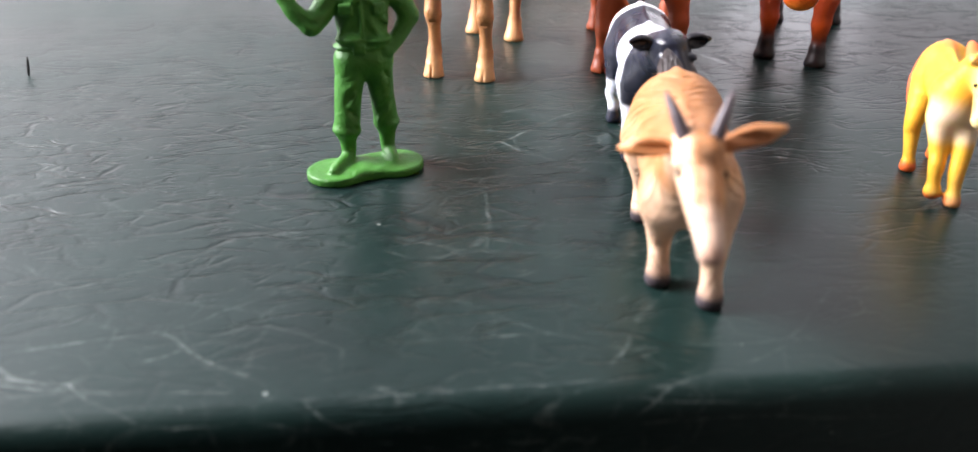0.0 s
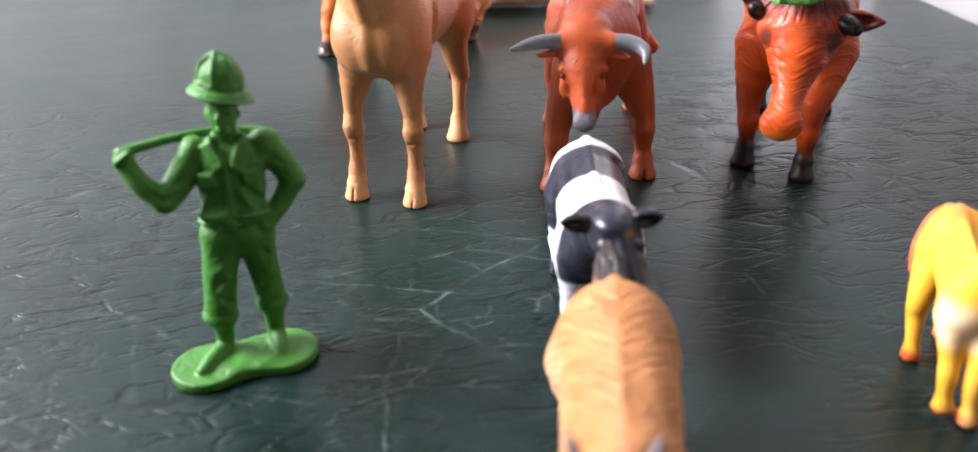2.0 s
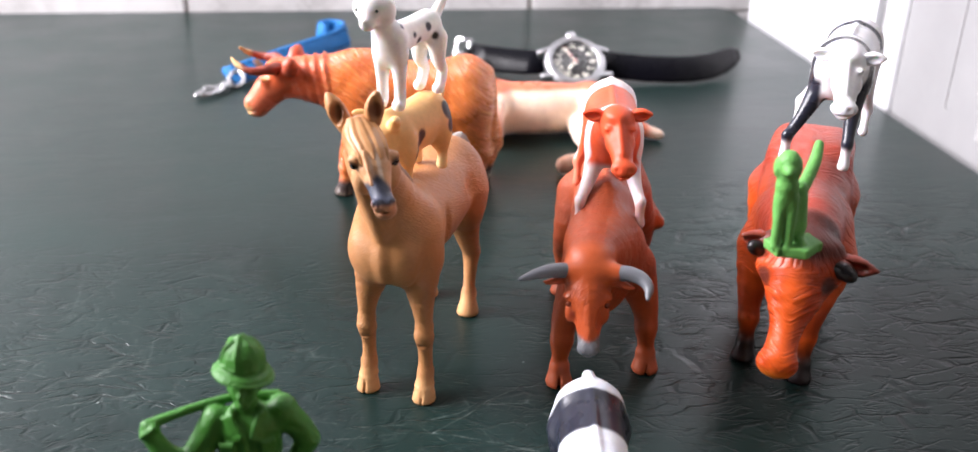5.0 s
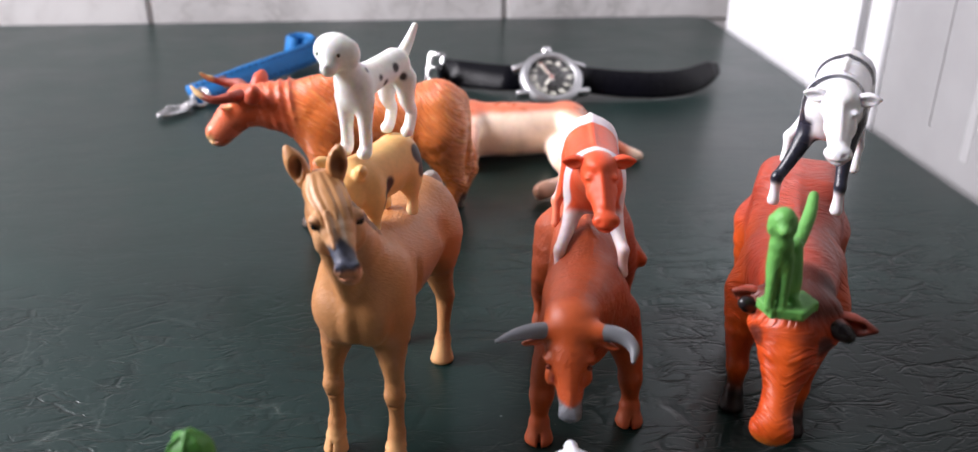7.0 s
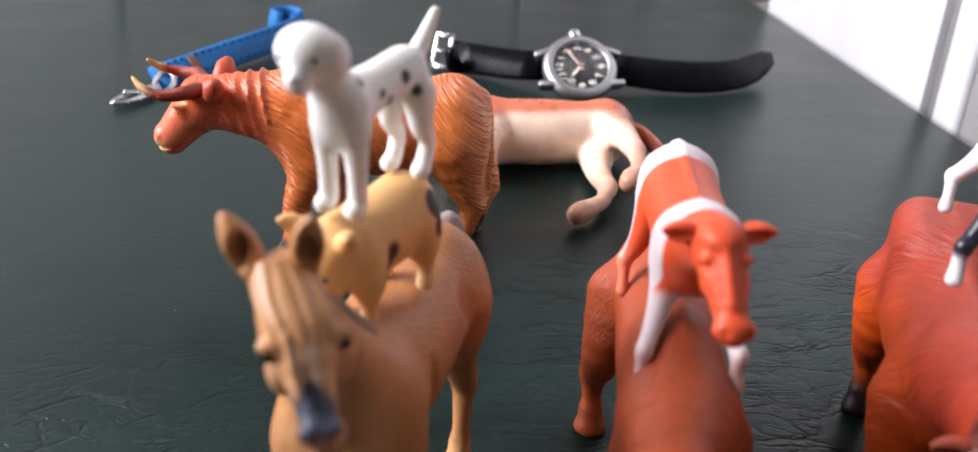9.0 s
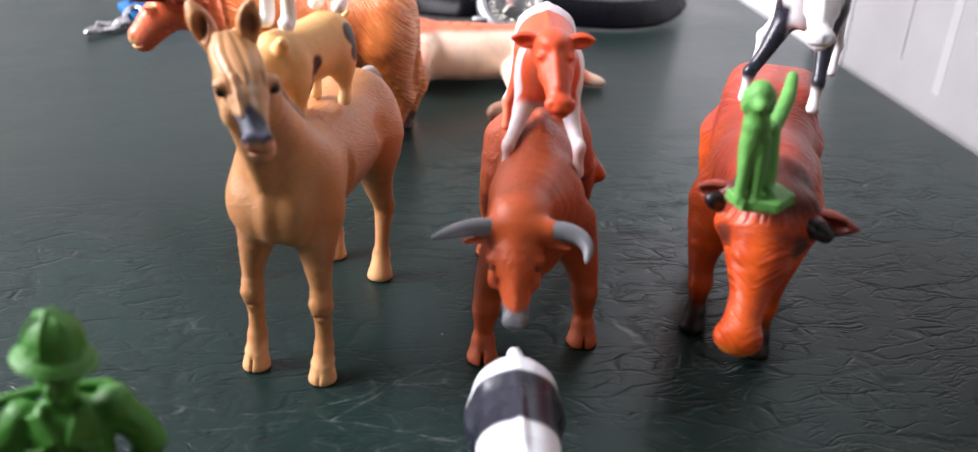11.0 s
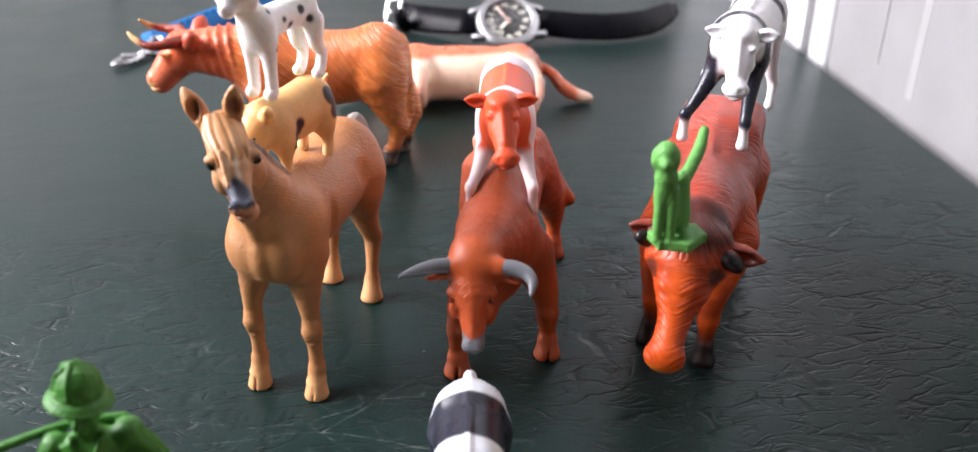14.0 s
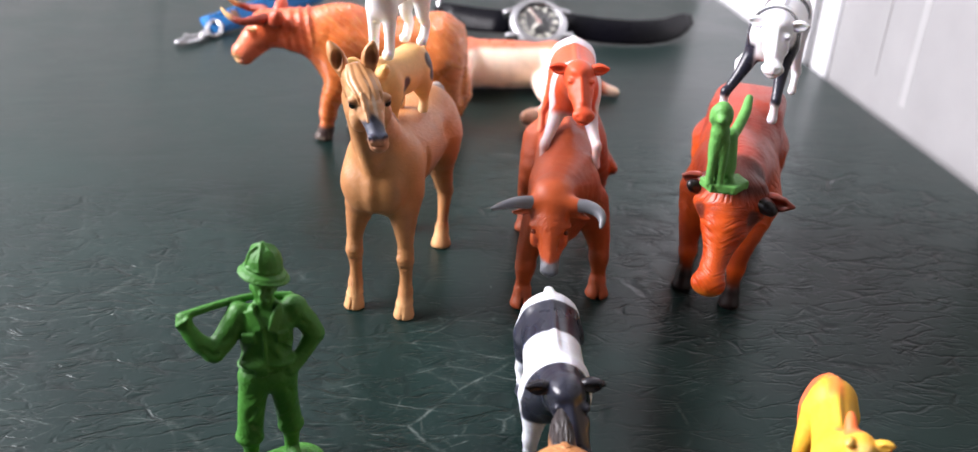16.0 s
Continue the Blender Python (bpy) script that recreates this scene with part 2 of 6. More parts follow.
# for the unseen upper wall: greyer than the tiles, to tone down table reflections
UNSEEN_UPPER_PAINT = plain("unseen_upper_paint", srgb(166, 166, 169), 0.8, grain=60.0)
FLOOR_MAT = plain("floor_lino", srgb(50, 46, 44), 0.5, grain=40.0)

# ---------------------------------------------------------------- mesh helpers


def link(name, mesh, material, parent=None, label=""):
    ob = new(name, mesh)
    if material is not None:
        mesh.materials.append(material)
    if parent is not None:
        ob.parent = parent
    if label:
        ob["label"] = label
    return ob


def part(name, bm, material, parent=None, label="", smooth=True):
    mesh = bpy.data.meshes.new(name)
    bmesh.ops.recalc_face_normals(bm, faces=bm.faces)
    bm.to_mesh(mesh)
    bm.free()
    mesh.polygons.foreach_set("use_smooth", [smooth] * len(mesh.polygons))
    return link(name, mesh, material, parent, label)


def thing(name, at, turn, label, category, group=""):
    ob = new(name)
    ob.empty_display_size = 0.01
    ob.matrix_world = pose(*at, 0, 0, turn)
    return tagged(ob, label, category, group)


def box(x0, x1, y0, y1, z0, z1, bevel=0.0, segments=2):
    bm = bmesh.new()
    bmesh.ops.create_cube(bm, size=1.0, matrix=Matrix.LocRotScale(((x0 + x1) / 2, (y0 + y1) / 2, (z0 + z1) / 2), None, (x1 - x0, y1 - y0, z1 - z0)))
    if bevel:
        bmesh.ops.bevel(bm, geom=bm.edges[:], offset=bevel, segments=segments, affect="EDGES", profile=0.5)
    return bm


class Sculpt:
    """A moulded form: rounded limbs and lumps run together, then skinned. Millimetres; the form faces -y."""

    def __init__(self):
        self.shapes = []

    def chain(self, k, *knots):
        """A limb through the knots (x, y, z, radius), along a smooth curve."""
        p = np.array(knots, float)
        if len(p) > 2:
            q = np.vstack([2 * p[0] - p[1], p, 2 * p[-1] - p[-2]])
            curve = []
            for i in range(1, len(q) - 2):
                for t in (0.0, 0.333, 0.667):
                    curve.append(0.5 * (2 * q[i] + (q[i + 1] - q[i - 1]) * t + (2 * q[i - 1] - 5 * q[i] + 4 * q[i + 1] - q[i + 2]) * t * t + (3 * q[i] - q[i - 1] - 3 * q[i + 1] + q[i + 2]) * t**3))
            p = np.vstack([curve, p[-1:]])
            p[:, 3] = np.maximum(p[:, 3], 0.12)
        self.shapes.append(("limb", p, None, k))
        return self

    def lump(self, k, centre, radii, turn=(0, 0, 0)):
        spin = np.array(Euler([radians(a) for a in turn]).to_matrix())
        self.shapes.append(("lump", np.array(centre, float), (np.array(radii, float), spin), k))
        return self

    def block(self, k, centre, half, round_off, turn=(0, 0, 0)):
        spin = np.array(Euler([radians(a) for a in turn]).to_matrix())
        self.shapes.append(("block", np.array(centre, float), (np.array(half, float), spin, round_off), k))
        return self

    def drum(self, k, centre, radii, round_off):
        """An upright oval plate: radii and half its height."""
        self.shapes.append(("drum", np.array(centre, float), (np.array(radii, float), round_off), k))
        return self

    def dig(self, k, centre, radii, turn=(0, 0, 0)):
        self.lump(-k, centre, radii, turn)
        return self

    def pair_lump(self, k, centre, radii, turn=(0, 0, 0)):
        self.lump(k, centre, radii, turn)
        return self.lump(k, (-centre[0], centre[1], centre[2]), radii, (turn[0], -turn[1], -turn[2]))

    def bounds(self, shape):
        if shape[0] == "limb":
            knots = shape[1]
            return (knots[:, :3] - knots[:, 3:]).min(0), (knots[:, :3] + knots[:, 3:]).max(0)
        r = shape[2][0].max() * (1.8 if shape[0] == "block" else 1.0)
        return shape[1] - r, shape[1] + r

    def skin(self, cell=0.8, floor=None):
        """Vertices in mm and quads."""
        boxes = [self.bounds(s) for s in self.shapes]
        low = np.min([b[0] for b in boxes], 0) - 3 * cell - 1
        high = np.max([b[1] for b in boxes], 0) + 3 * cell + 1
        count = np.ceil((high - low) / cell).astype(int) + 1
        axes = [low[n] + cell * np.arange(count[n]) for n in range(3)]
        field = np.full(count, 50.0, np.float32)
        for (kind, a, b, k), (b0, b1) in zip(self.shapes, boxes):
            pad = abs(k) + 2.5 * cell
            i0 = np.maximum(((b0 - pad - low) / cell).astype(int), 0)
            i1 = np.minimum(((b1 + pad - low) / cell).astype(int) + 2, count)
            view = tuple(slice(p, q) for p, q in zip(i0, i1))
            x, y, z = (axes[n][i0[n] : i1[n]].reshape([-1 if m == n else 1 for m in range(3)]) for n in range(3))
            if kind == "limb":
                d = None
                for p, q in zip(a, a[1:]):
                    along = q[:3] - p[:3]
                    size = max(float(along @ along), 1e-6)
                    h = np.clip(((x - p[0]) * along[0] + (y - p[1]) * along[1] + (z - p[2]) * along[2]) / size, 0, 1)
                    one = np.sqrt((x - p[0] - h * along[0]) ** 2 + (y - p[1] - h * along[1]) ** 2 + (z - p[2] - h * along[2]) ** 2) - (p[3] + h * (q[3] - p[3]))
                    d = one if d is None else np.minimum(d, one)
            elif kind == "drum":
                radii, round_off = b
                q = np.sqrt(((x - a[0]) / radii[0]) ** 2 + ((y - a[1]) / radii[1]) ** 2)
                u = [(q - 1) * min(radii[0], radii[1]) + round_off, np.abs(z - a[2]) - radii[2] + round_off]
                d = np.sqrt(np.maximum(u[0], 0) ** 2 + np.maximum(u[1], 0) ** 2) + np.minimum(np.maximum(u[0], u[1]), 0) - round_off
            elif kind == "block":
                half, spin, round_off = b
                u = [np.abs(spin[0, n] * (x - a[0]) + spin[1, n] * (y - a[1]) + spin[2, n] * (z - a[2])) - half[n] + round_off for n in range(3)]
                d = np.sqrt(sum(np.maximum(v, 0) ** 2 for v in u)) + np.minimum(np.maximum(np.maximum(u[0], u[1]), u[2]), 0) - round_off
            else:
                radii, spin = b
                u = [(spin[0, n] * (x - a[0]) + spin[1, n] * (y - a[1]) + spin[2, n] * (z - a[2])) / radii[n] for n in range(3)]
                k0 = np.sqrt(u[0] ** 2 + u[1] ** 2 + u[2] ** 2)
                k1 = np.sqrt((u[0] / radii[0]) ** 2 + (u[1] / radii[1]) ** 2 + (u[2] / radii[2]) ** 2) + 1e-6
                d = k0 * (k0 - 1) / k1
            old = field[view]
            if k >= 0:
                k = max(k, 0.01)
                h = np.maximum(k - np.abs(old - d), 0) / k
                field[view] = np.minimum(old, d) - h * h * k / 4
            else:
                k = -k
                h = np.maximum(k - np.abs(old + d), 0) / k
                field[view] = np.maximum(old, -d) + h * h * k / 4
        if floor is not None:
            field = np.maximum(field, (floor - axes[2]).reshape(1, 1, -1).astype(np.float32))
        return skin_field(field, low, cell)


def skin_field(f, low, cell):
    """Surface nets: one vertex in each cell that the surface crosses."""
    inside = f < 0
    c = np.array(f.shape) - 1
    corner = [(i, j, k) for i in (0, 1) for j in (0, 1) for k in (0, 1)]
    total = np.zeros(c, np.int8)
    for i, j, k in corner:
        total += inside[i : i + c[0], j : j + c[1], k : k + c[2]]
    cells = np.argwhere((total > 0) & (total < 8))
    number = np.full(c, -1, np.int64)
    number[tuple(cells.T)] = np.arange(len(cells))
    value = {o: f[cells[:, 0] + o[0], cells[:, 1] + o[1], cells[:, 2] + o[2]] for o in corner}
    place, hits = np.zeros((len(cells), 3)), np.zeros(len(cells))
    for o in corner:
        for n in range(3):
            if o[n]:
                continue
            p = tuple(v + (m == n) for m, v in enumerate(o))
            a, b = value[o], value[p]
            cross = (a < 0) != (b < 0)
            t = np.where(cross, a / np.where(cross, a - b, 1), 0)
            for m in range(3):
                place[:, m] += cross * (o[m] + (t if m == n else 0))
            hits += cross
    verts = low + cell * (cells + place / hits[:, None])
    quads = []
    for n in range(3):
        u, v = (n + 1) % 3, (n + 2) % 3
        lo, hi = [slice(None)] * 3, [slice(None)] * 3
        lo[n], hi[n] = slice(0, -1), slice(1, None)
        a, b = inside[tuple(lo)], inside[tuple(hi)]
        for flag, flip in ((a & ~b, False), (~a & b, True)):
            at = np.argwhere(flag)
            at = at[(at[:, u] > 0) & (at[:, v] > 0) & (at[:, u] < c[u]) & (at[:, v] < c[v])]
            ring = []
            for du, dv in ((-1, -1), (0, -1), (0, 0), (-1, 0)):
                q = at.copy()
                q[:, u] += du
                q[:, v] += dv
                ring.append(number[tuple(q.T)])
            ring = np.stack(ring, 1)
            quads.append(ring[:, ::-1] if flip else ring)
    return verts, np.concatenate(quads)


def cast(name, sculpt, material, parent, paint, label="", cell=0.8, floor=None, comb=None):
    """Skins a form as ONE mesh object; paint gives each vertex its colour and where hair is moulded, comb (across, along, depth) the lie of the hair."""
    verts, quads = sculpt.skin(cell, floor)
    mesh = bpy.data.meshes.new(name)
    mesh.vertices.add(len(verts))
    mesh.vertices.foreach_set("co", (verts * 0.001).astype(np.float32).ravel())
    mesh.loops.add(quads.size)
    mesh.loops.foreach_set("vertex_index", quads.astype(np.int32).ravel())
    mesh.polygons.add(len(quads))
    mesh.polygons.foreach_set("loop_start", np.arange(0, quads.size, 4, dtype=np.int32))
    mesh.polygons.foreach_set("use_smooth", np.ones(len(quads), bool))
    mesh.update(calc_edges=True)
    colours = np.ones((len(verts), 4), np.float32)
    colours[:] = paint(verts[:, 0], verts[:, 1], verts[:, 2]) if callable(paint) else (*paint, 0.0)
    mesh.attributes.new("paint", "FLOAT_COLOR", "POINT").data.foreach_set("color", colours.ravel())
    lie = np.stack(comb(*verts.T), 1) if comb is not None else verts
    mesh.attributes.new("comb", "FLOAT_VECTOR", "POINT").data.foreach_set("vector", lie.astype(np.float32).ravel())
    return link(name, mesh, material, parent, label)


class Paint:
    """Sprayed colours laid over one another on the points x, y, z (mm)."""

    def __init__(self, x, colour, hair=0.0):
        self.c = np.empty((len(x), 4))
        self.c[:] = (*colour, hair)

    def spray(self, mask, colour, hair=None):
        m = np.clip(mask, 0, 1)[:, None]
        self.c[:, :3] = self.c[:, :3] * (1 - m) + np.array(colour) * m
        if hair is not None:
            self.c[:, 3:] = self.c[:, 3:] * (1 - m) + hair * m
        return self


def fade(v, a, b):
    """0 at a and 1 at b, smoothly."""
    t = np.clip((v - a) / (b - a), 0, 1)
    return t * t * (3 - 2 * t)


def spot(x, y, z, cx, cy, cz, r, soft=0.5):
    return fade(np.sqrt((x - cx) ** 2 + (y - cy) ** 2 + (z - cz) ** 2), r + soft, r - soft)


EYE_GLOSS = plain("painted_eye", srgb(14, 12, 12), 0.15, spread=0.05)


def eyes(parent, spots, radius, material=None):
    for x, y, z in spots:
        bm = bmesh.new()
        bmesh.ops.create_uvsphere(bm, u_segments=14, v_segments=8, radius=radius * 0.001, matrix=Matrix.Translation((x * 0.001, y * 0.001, z * 0.001)))
        part("eye", bm, material or EYE_GLOSS, parent, "small painted eye")


# ---------------------------------------------------------------- the room
def room():
    # the table top: a padded slab, rounded along its front and its corners
    bm = box(-0.76, 0.2715, -0.1745, 0.5785, -0.05, 0.0)
    bmesh.ops.bevel(bm, geom=[e for e in bm.edges if abs(e.verts[0].co.z - e.verts[1].co.z) > 0.01], offset=0.018, segments=6, affect="EDGES", profile=0.5)
    bmesh.ops.bevel(bm, geom=[e for e in bm.edges if all(abs(v.co.z) < 1e-5 for v in e.verts)], offset=0.005, segments=6, affect="EDGES", profile=0.5)
    table = thing("table", (0, 0, 0), 0, "table with a padded dark green leathercloth top, creased and scuffed", "table")
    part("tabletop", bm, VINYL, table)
    leg_mat = plain("dark_wood", srgb(70, 52, 40), 0.5)
    for x in (-0.7, 0.2):
        for y in (-0.1, 0.5):
            part("leg", box(x - 0.025, x + 0.025, y - 0.025, y + 0.025, -0.75, -0.05, 0.003), leg_mat, table, smooth=False)
    tagged(part("floor", box(-1.0, 0.6, -2.3, 0.7, -0.77, -0.75), FLOOR_MAT, smooth=False), "brown lino floor under the table", "floor", kind="structure")
    tagged(part("ceiling", box(-1.0, 0.6, -2.3, 0.7, 1.65, 1.68), WALL_PAINT, smooth=False), "plain pale ceiling", "ceiling", kind="structure")
    tagged(part("wall_south", box(-1.0, 0.6, -2.3, -2.25, -0.75, 1.65), WALL_PAINT, smooth=False), "plain painted wall", "wall", kind="structure")
    # west wall round its window
    west = new("wall_west")
    tagged(west, "plain painted wall with a window opening", "wall", kind="structure")
    for y0, y1, z0, z1 in ((-2.25, -0.18, -0.75, 1.65), (0.52, 0.58, -0.75, 1.65), (-0.18, 0.52, -0.75, 0.26), (-0.18, 0.52, 1.13, 1.65)):
        part("wall_piece", box(-0.90, -0.80, y0, y1, z0, z1), WALL_PAINT, west, smooth=False)
    window = new("window_1")
    tagged(window, "white window frame in the wall", "window", kind="structure")
    for y0, y1, z0, z1 in ((-0.18, -0.14, 0.26, 1.13), (0.48, 0.52, 0.26, 1.13), (-0.14, 0.48, 0.26, 0.30), (-0.14, 0.48, 1.09, 1.13)):
        part("window_frame", box(-0.88, -0.835, y0, y1, z0, z1, 0.004), WHITE_BOARD, window, smooth=False)


room()


def tiled_wall():
    wall = new("wall_north")
    tagged(wall, "wall of grey marbled tiles with pale joints", "wall", kind="structure")
    part("mortar", box(-1.0, 0.6, 0.586, 0.64, -0.75, 0.296), GROUT, wall, smooth=False)
    # added above the tiles, out of view, its grey shapes the tabletop's reflection
    part("unseen_upper_wall", box(-1.0, 0.6, 0.584, 0.64, 0.296, 1.65), UNSEEN_UPPER_PAINT, wall, smooth=False)
    mesh = None
    for i in range(-3, 2):
        for j in range(-3, 1):
            x, z = 0.092 + 0.3 * i, -0.006 + 0.3 * j
            if mesh is None:
                tile = part("tile", box(0.0022, 0.2978, 0, 0.006, 0.0022, 0.2978, 0.0012), TILE, wall, smooth=False)
                mesh = tile.data
            else:
                tile = new("tile", mesh)
                tile.parent = wall
            tile.location = (x, 0.581, z)


def east_side():
    wall = new("wall_east")
    tagged(wall, "white panelled side with upright mouldings", "wall", kind="structure")
    part("back_panel", box(0.2785, 0.33, 0.3205, 0.545, -0.75, 1.65, 0.001), WHITE_BOARD, wall, smooth=False)
    bm = bmesh.new()
    bmesh.ops.create_cone(bm, cap_ends=True, segments=20, radius1=0.0065, radius2=0.0065, depth=2.4, matrix=Matrix.Translation((0.2875, 0.3138, 0.45)))
    part("round_moulding", bm, GREY_PAINT, wall)
    part("front_strip", box(0.277, 0.33, 0.2850, 0.3070, -0.75, 1.65, 0.0035, 4), WHITE_BOARD, wall)
    # door leaf with a routed groove and a raised bead
    part("door_face", box(0.281, 0.33, 0.095, 0.2260, -0.75, 1.65), GREY_PAINT, wall, smooth=False)
    # this wall piece is unseen, added dark so the table's right side reflects less
    part("wall_piece", box(0.285, 0.33, -2.25, 0.095, -0.75, 1.65), UNSEEN_DIM_PAINT, wall, smooth=False)
    part("door_face", box(0.281, 0.33, 0.2300, 0.2845, -0.75, 1.65), GREY_PAINT, wall, smooth=False)
    part("groove_floor", box(0.2815, 0.33, 0.2260, 0.2300, 0.014, 1.65), GREY_PAINT, wall, smooth=False)
    part("groove_end", box(0.281, 0.33, 0.2260, 0.2300, -0.75, 0.014), GREY_PAINT, wall, smooth=False)
    # the raised bead, its highlight painted in as a paler grey
    part("bead", box(0.2807, 0.2815, 0.1918, 0.1982, 0.007, 1.4, 0.00025, 3), LIT_BEAD_PAINT, wall)
    # small cup hook on the board
    bm = bmesh.new()
    rows = []
    for i in range(15):
        a = radians(-90 + 240 * i / 14)
        c = Vector((0.2735 - 0.0045 * math.cos(a), 0.3085 + 0.022, 0.0755 + 0.0045 * math.sin(a)))
        out = Vector((-math.cos(a), 0, math.sin(a)))
        rows.append([bm.verts.new(c + out * (0.0009 * math.cos(b)) + Vector((0, 0.0009 * math.sin(b), 0))) for b in (0, 1.05, 2.09, 3.14, 4.19, 5.24)])
    for p, q in zip(rows, rows[1:]):
        for k in range(6):
            bm.faces.new((p[k], p[(k + 1) % 6], q[(k + 1) % 6], q[k]))
    bm.faces.new(rows[0])
    bm.faces.new(rows[-1])
    part("hook", bm, WHITE_BOARD, wall)
    part("reveal", box(0.33, 0.6, 0.545, 0.584, -0.75, 1.65), GREY_PAINT, wall, smooth=False)


east_side()

# ---------------------------------------------------------------- toys
SPRAYED = toy_plastic("sprayed_plastic", 0.40, 0.5, 2.8, (1, 0.12, 0.3), wave=0.25, edge=(0.42, 0.66), deep=0.0005, hollow_dark=0.22)
HAIRY = toy_plastic("moulded_hair_plastic", 0.42, 0.6, 1.5, (1, 0.3, 0.34), wave=0.9, hollow_dark=0.25)
GLOSSY = toy_plastic("glossy_plastic", 0.28, 0.15, 0.15, soft=0.14)
WAXY = toy_plastic("waxy_plastic", 0.42, 0.1, 0.15, soft=0.3, gloss=0.4)
HAIRY_GLOSS = toy_plastic("glossy_moulded_hair", 0.36, 0.7, 1.15, (1, 0.16, 0.2), gloss=0.45, wave=0.4, edge=(0.38, 0.62), deep=0.0007, hollow_dark=0.45)
HAIRY_FINE = toy_plastic("fine_hair_plastic", 0.46, 1.0, 1.3, (1, 0.12, 0.14), wave=0.4, deep=0.0008, hollow_dark=0.2)
MATT_GREEN = toy_plastic("green_plastic", 0.52, 0.3, 0.55, soft=0.08, gloss=0.4, wave=0.8, edge=(0.3, 0.7), deep=0.0008)
HAIRY_DEEP = toy_plastic("deep_hair_plastic", 0.27, 0.9, 1.35, (1, 0.08, 0.12), gloss=0.6, wave=0.6, edge=(0.3, 0.66), deep=0.0008, hollow_dark=0.15, worn=0.6)
HORN = plain("horn_paint", srgb(112, 114, 120), 0.35, grain=700.0)


def hoof(s, x, y, r=4.0, k=1.0, h=4.5):
    s.chain(k, (x, y, h, r * 0.8), (x, y - 0.8, 1.0, r * 1.12))


def horse():
    root = thing("toy_horse", (0.000, 0.032, 0), -17.2, "tan plastic toy horse with a grey nose standing on the table", "toy horse", "toy animals")
    s = Sculpt()
    s.chain(6, (0, -21, 50.5, 11.8), (0, -4, 49, 12.6), (0, 14, 49, 12.4), (0, 25, 50.5, 11.5))
    s.lump(5, (0, -27, 48.5), (10.8, 8.5, 12)).lump(5, (0, 27, 50.5), (11.2, 10, 11.2)).lump(5, (0, -14, 57), (5.5, 12, 6))
    s.pair_lump(3, (7.2, -22, 50), (5, 8, 10)).pair_lump(3, (7, 25, 46), (6, 9, 11))
    s.pair_lump(3.0, (4.2, -33.0, 46), (4.8, 3.4, 6.8)).lump(2.5, (-7.6, -29.5, 48), (4.6, 5.4, 7.5))
    s.chain(1.5, (-0.4, -34.6, 56, 2.2), (-1.2, -38.6, 66, 1.8), (-2.2, -43.6, 76, 1.6))
    s.pair_lump(1.4, (8.6, -21.5, 45), (4.2, 5.5, 7.5), (10, 0, 0)).pair_lump(1.6, (9.0, 22, 44), (4.6, 6.5, 9.0), (-16, 0, 0))
    s.chain(5, (0, -24, 57, 9.6), (-0.8, -32, 68, 7.2), (-2, -39.5, 80, 5.4))
    for e in (-1, 1):
        s.dig(1.6, (e * 12.4, -12.5, 50), (1.4, 1.5, 9), (-14, 0, 0)).dig(2.2, (e * 12.8, 13.5, 53), (2.0, 4, 4.5)).dig(1.5, (e * 11.0, -21, 38.5), (1.5, 6, 1.0))
    s.chain(2.4, (-0.2, -34.6, 42, 1.4), (-0.3, -35.4, 47, 1.7), (-0.4, -34.2, 54, 1.4))
    for e in (-1, 1):
        s.lump(1.6, (e * 9.4, -25, 49), (2.4, 4.4, 6.5), (-12, 0, 0)).dig(1.2, (e * 12.4, -17.5, 44), (1.2, 1.2, 6.5), (-20, 0, 0))
    # jowl, long face and muzzle
    s.chain(2.0, (-2.0, -41, 86, 5.0), (3.6, -49.3, 83, 4.7), (7.4, -54.8, 77.8, 2.8), (9.2, -57.4, 75.0, 2.7))
    s.lump(1.5, (-1.0, -44, 88), (4.4, 4.4, 3.2)).lump(1.2, (9.0, -55.8, 73), (2.8, 3.0, 2.6))
    s.lump(1.0, (0.9, -53.2, 84), (1.8, 1.9, 1.4)).lump(1.0, (8.3, -47.6, 83.6), (1.8, 1.9, 1.4))
    s.lump(1.5, (1.0, -48.2, 77.5), (3.2, 3.8, 4.6)).lump(1.5, (6.0, -44.6, 77.5), (3.2, 3.8, 4.6))
    s.chain(0.8, (3.2, -53.4, 86.2, 0.6), (6.8, -58.4, 80, 0.5))
    s.lump(0.6, (8.3, -60.0, 75.8), (1.3, 1.4, 1.5)).lump(0.6, (11.2, -57.9, 75.8), (1.3, 1.4, 1.5))
    s.dig(0.5, (8.1, -61.4, 75.8), (0.7, 0.9, 0.9)).dig(0.5, (12.3, -58.5, 75.8), (0.7, 0.9, 0.9)).dig(0.4, (10.4, -60, 73.4), (3.2, 2.2, 0.35))
    # front legs
    for sx, y in ((-9.3, -27), (8.9, -28.6)):
        e = 1 if sx > 0 else -1
        s.chain(3, (e * 6.6, -24.5, 42, 6.4), (sx - e * 0.6, y + 0.6, 31.5, 3.5), (sx, y, 25, 2.4))
        s.chain(1.2, (sx, y - 0.2, 23.8, 2.7), (sx, y - 0.5, 20.6, 2.75), (sx, y + 0.3, 16.4, 2.2), (sx, y + 0.2, 11.4, 2.15), (sx, y - 0.2, 8.4, 2.6), (sx, y - 1.0, 6.0, 2.45))
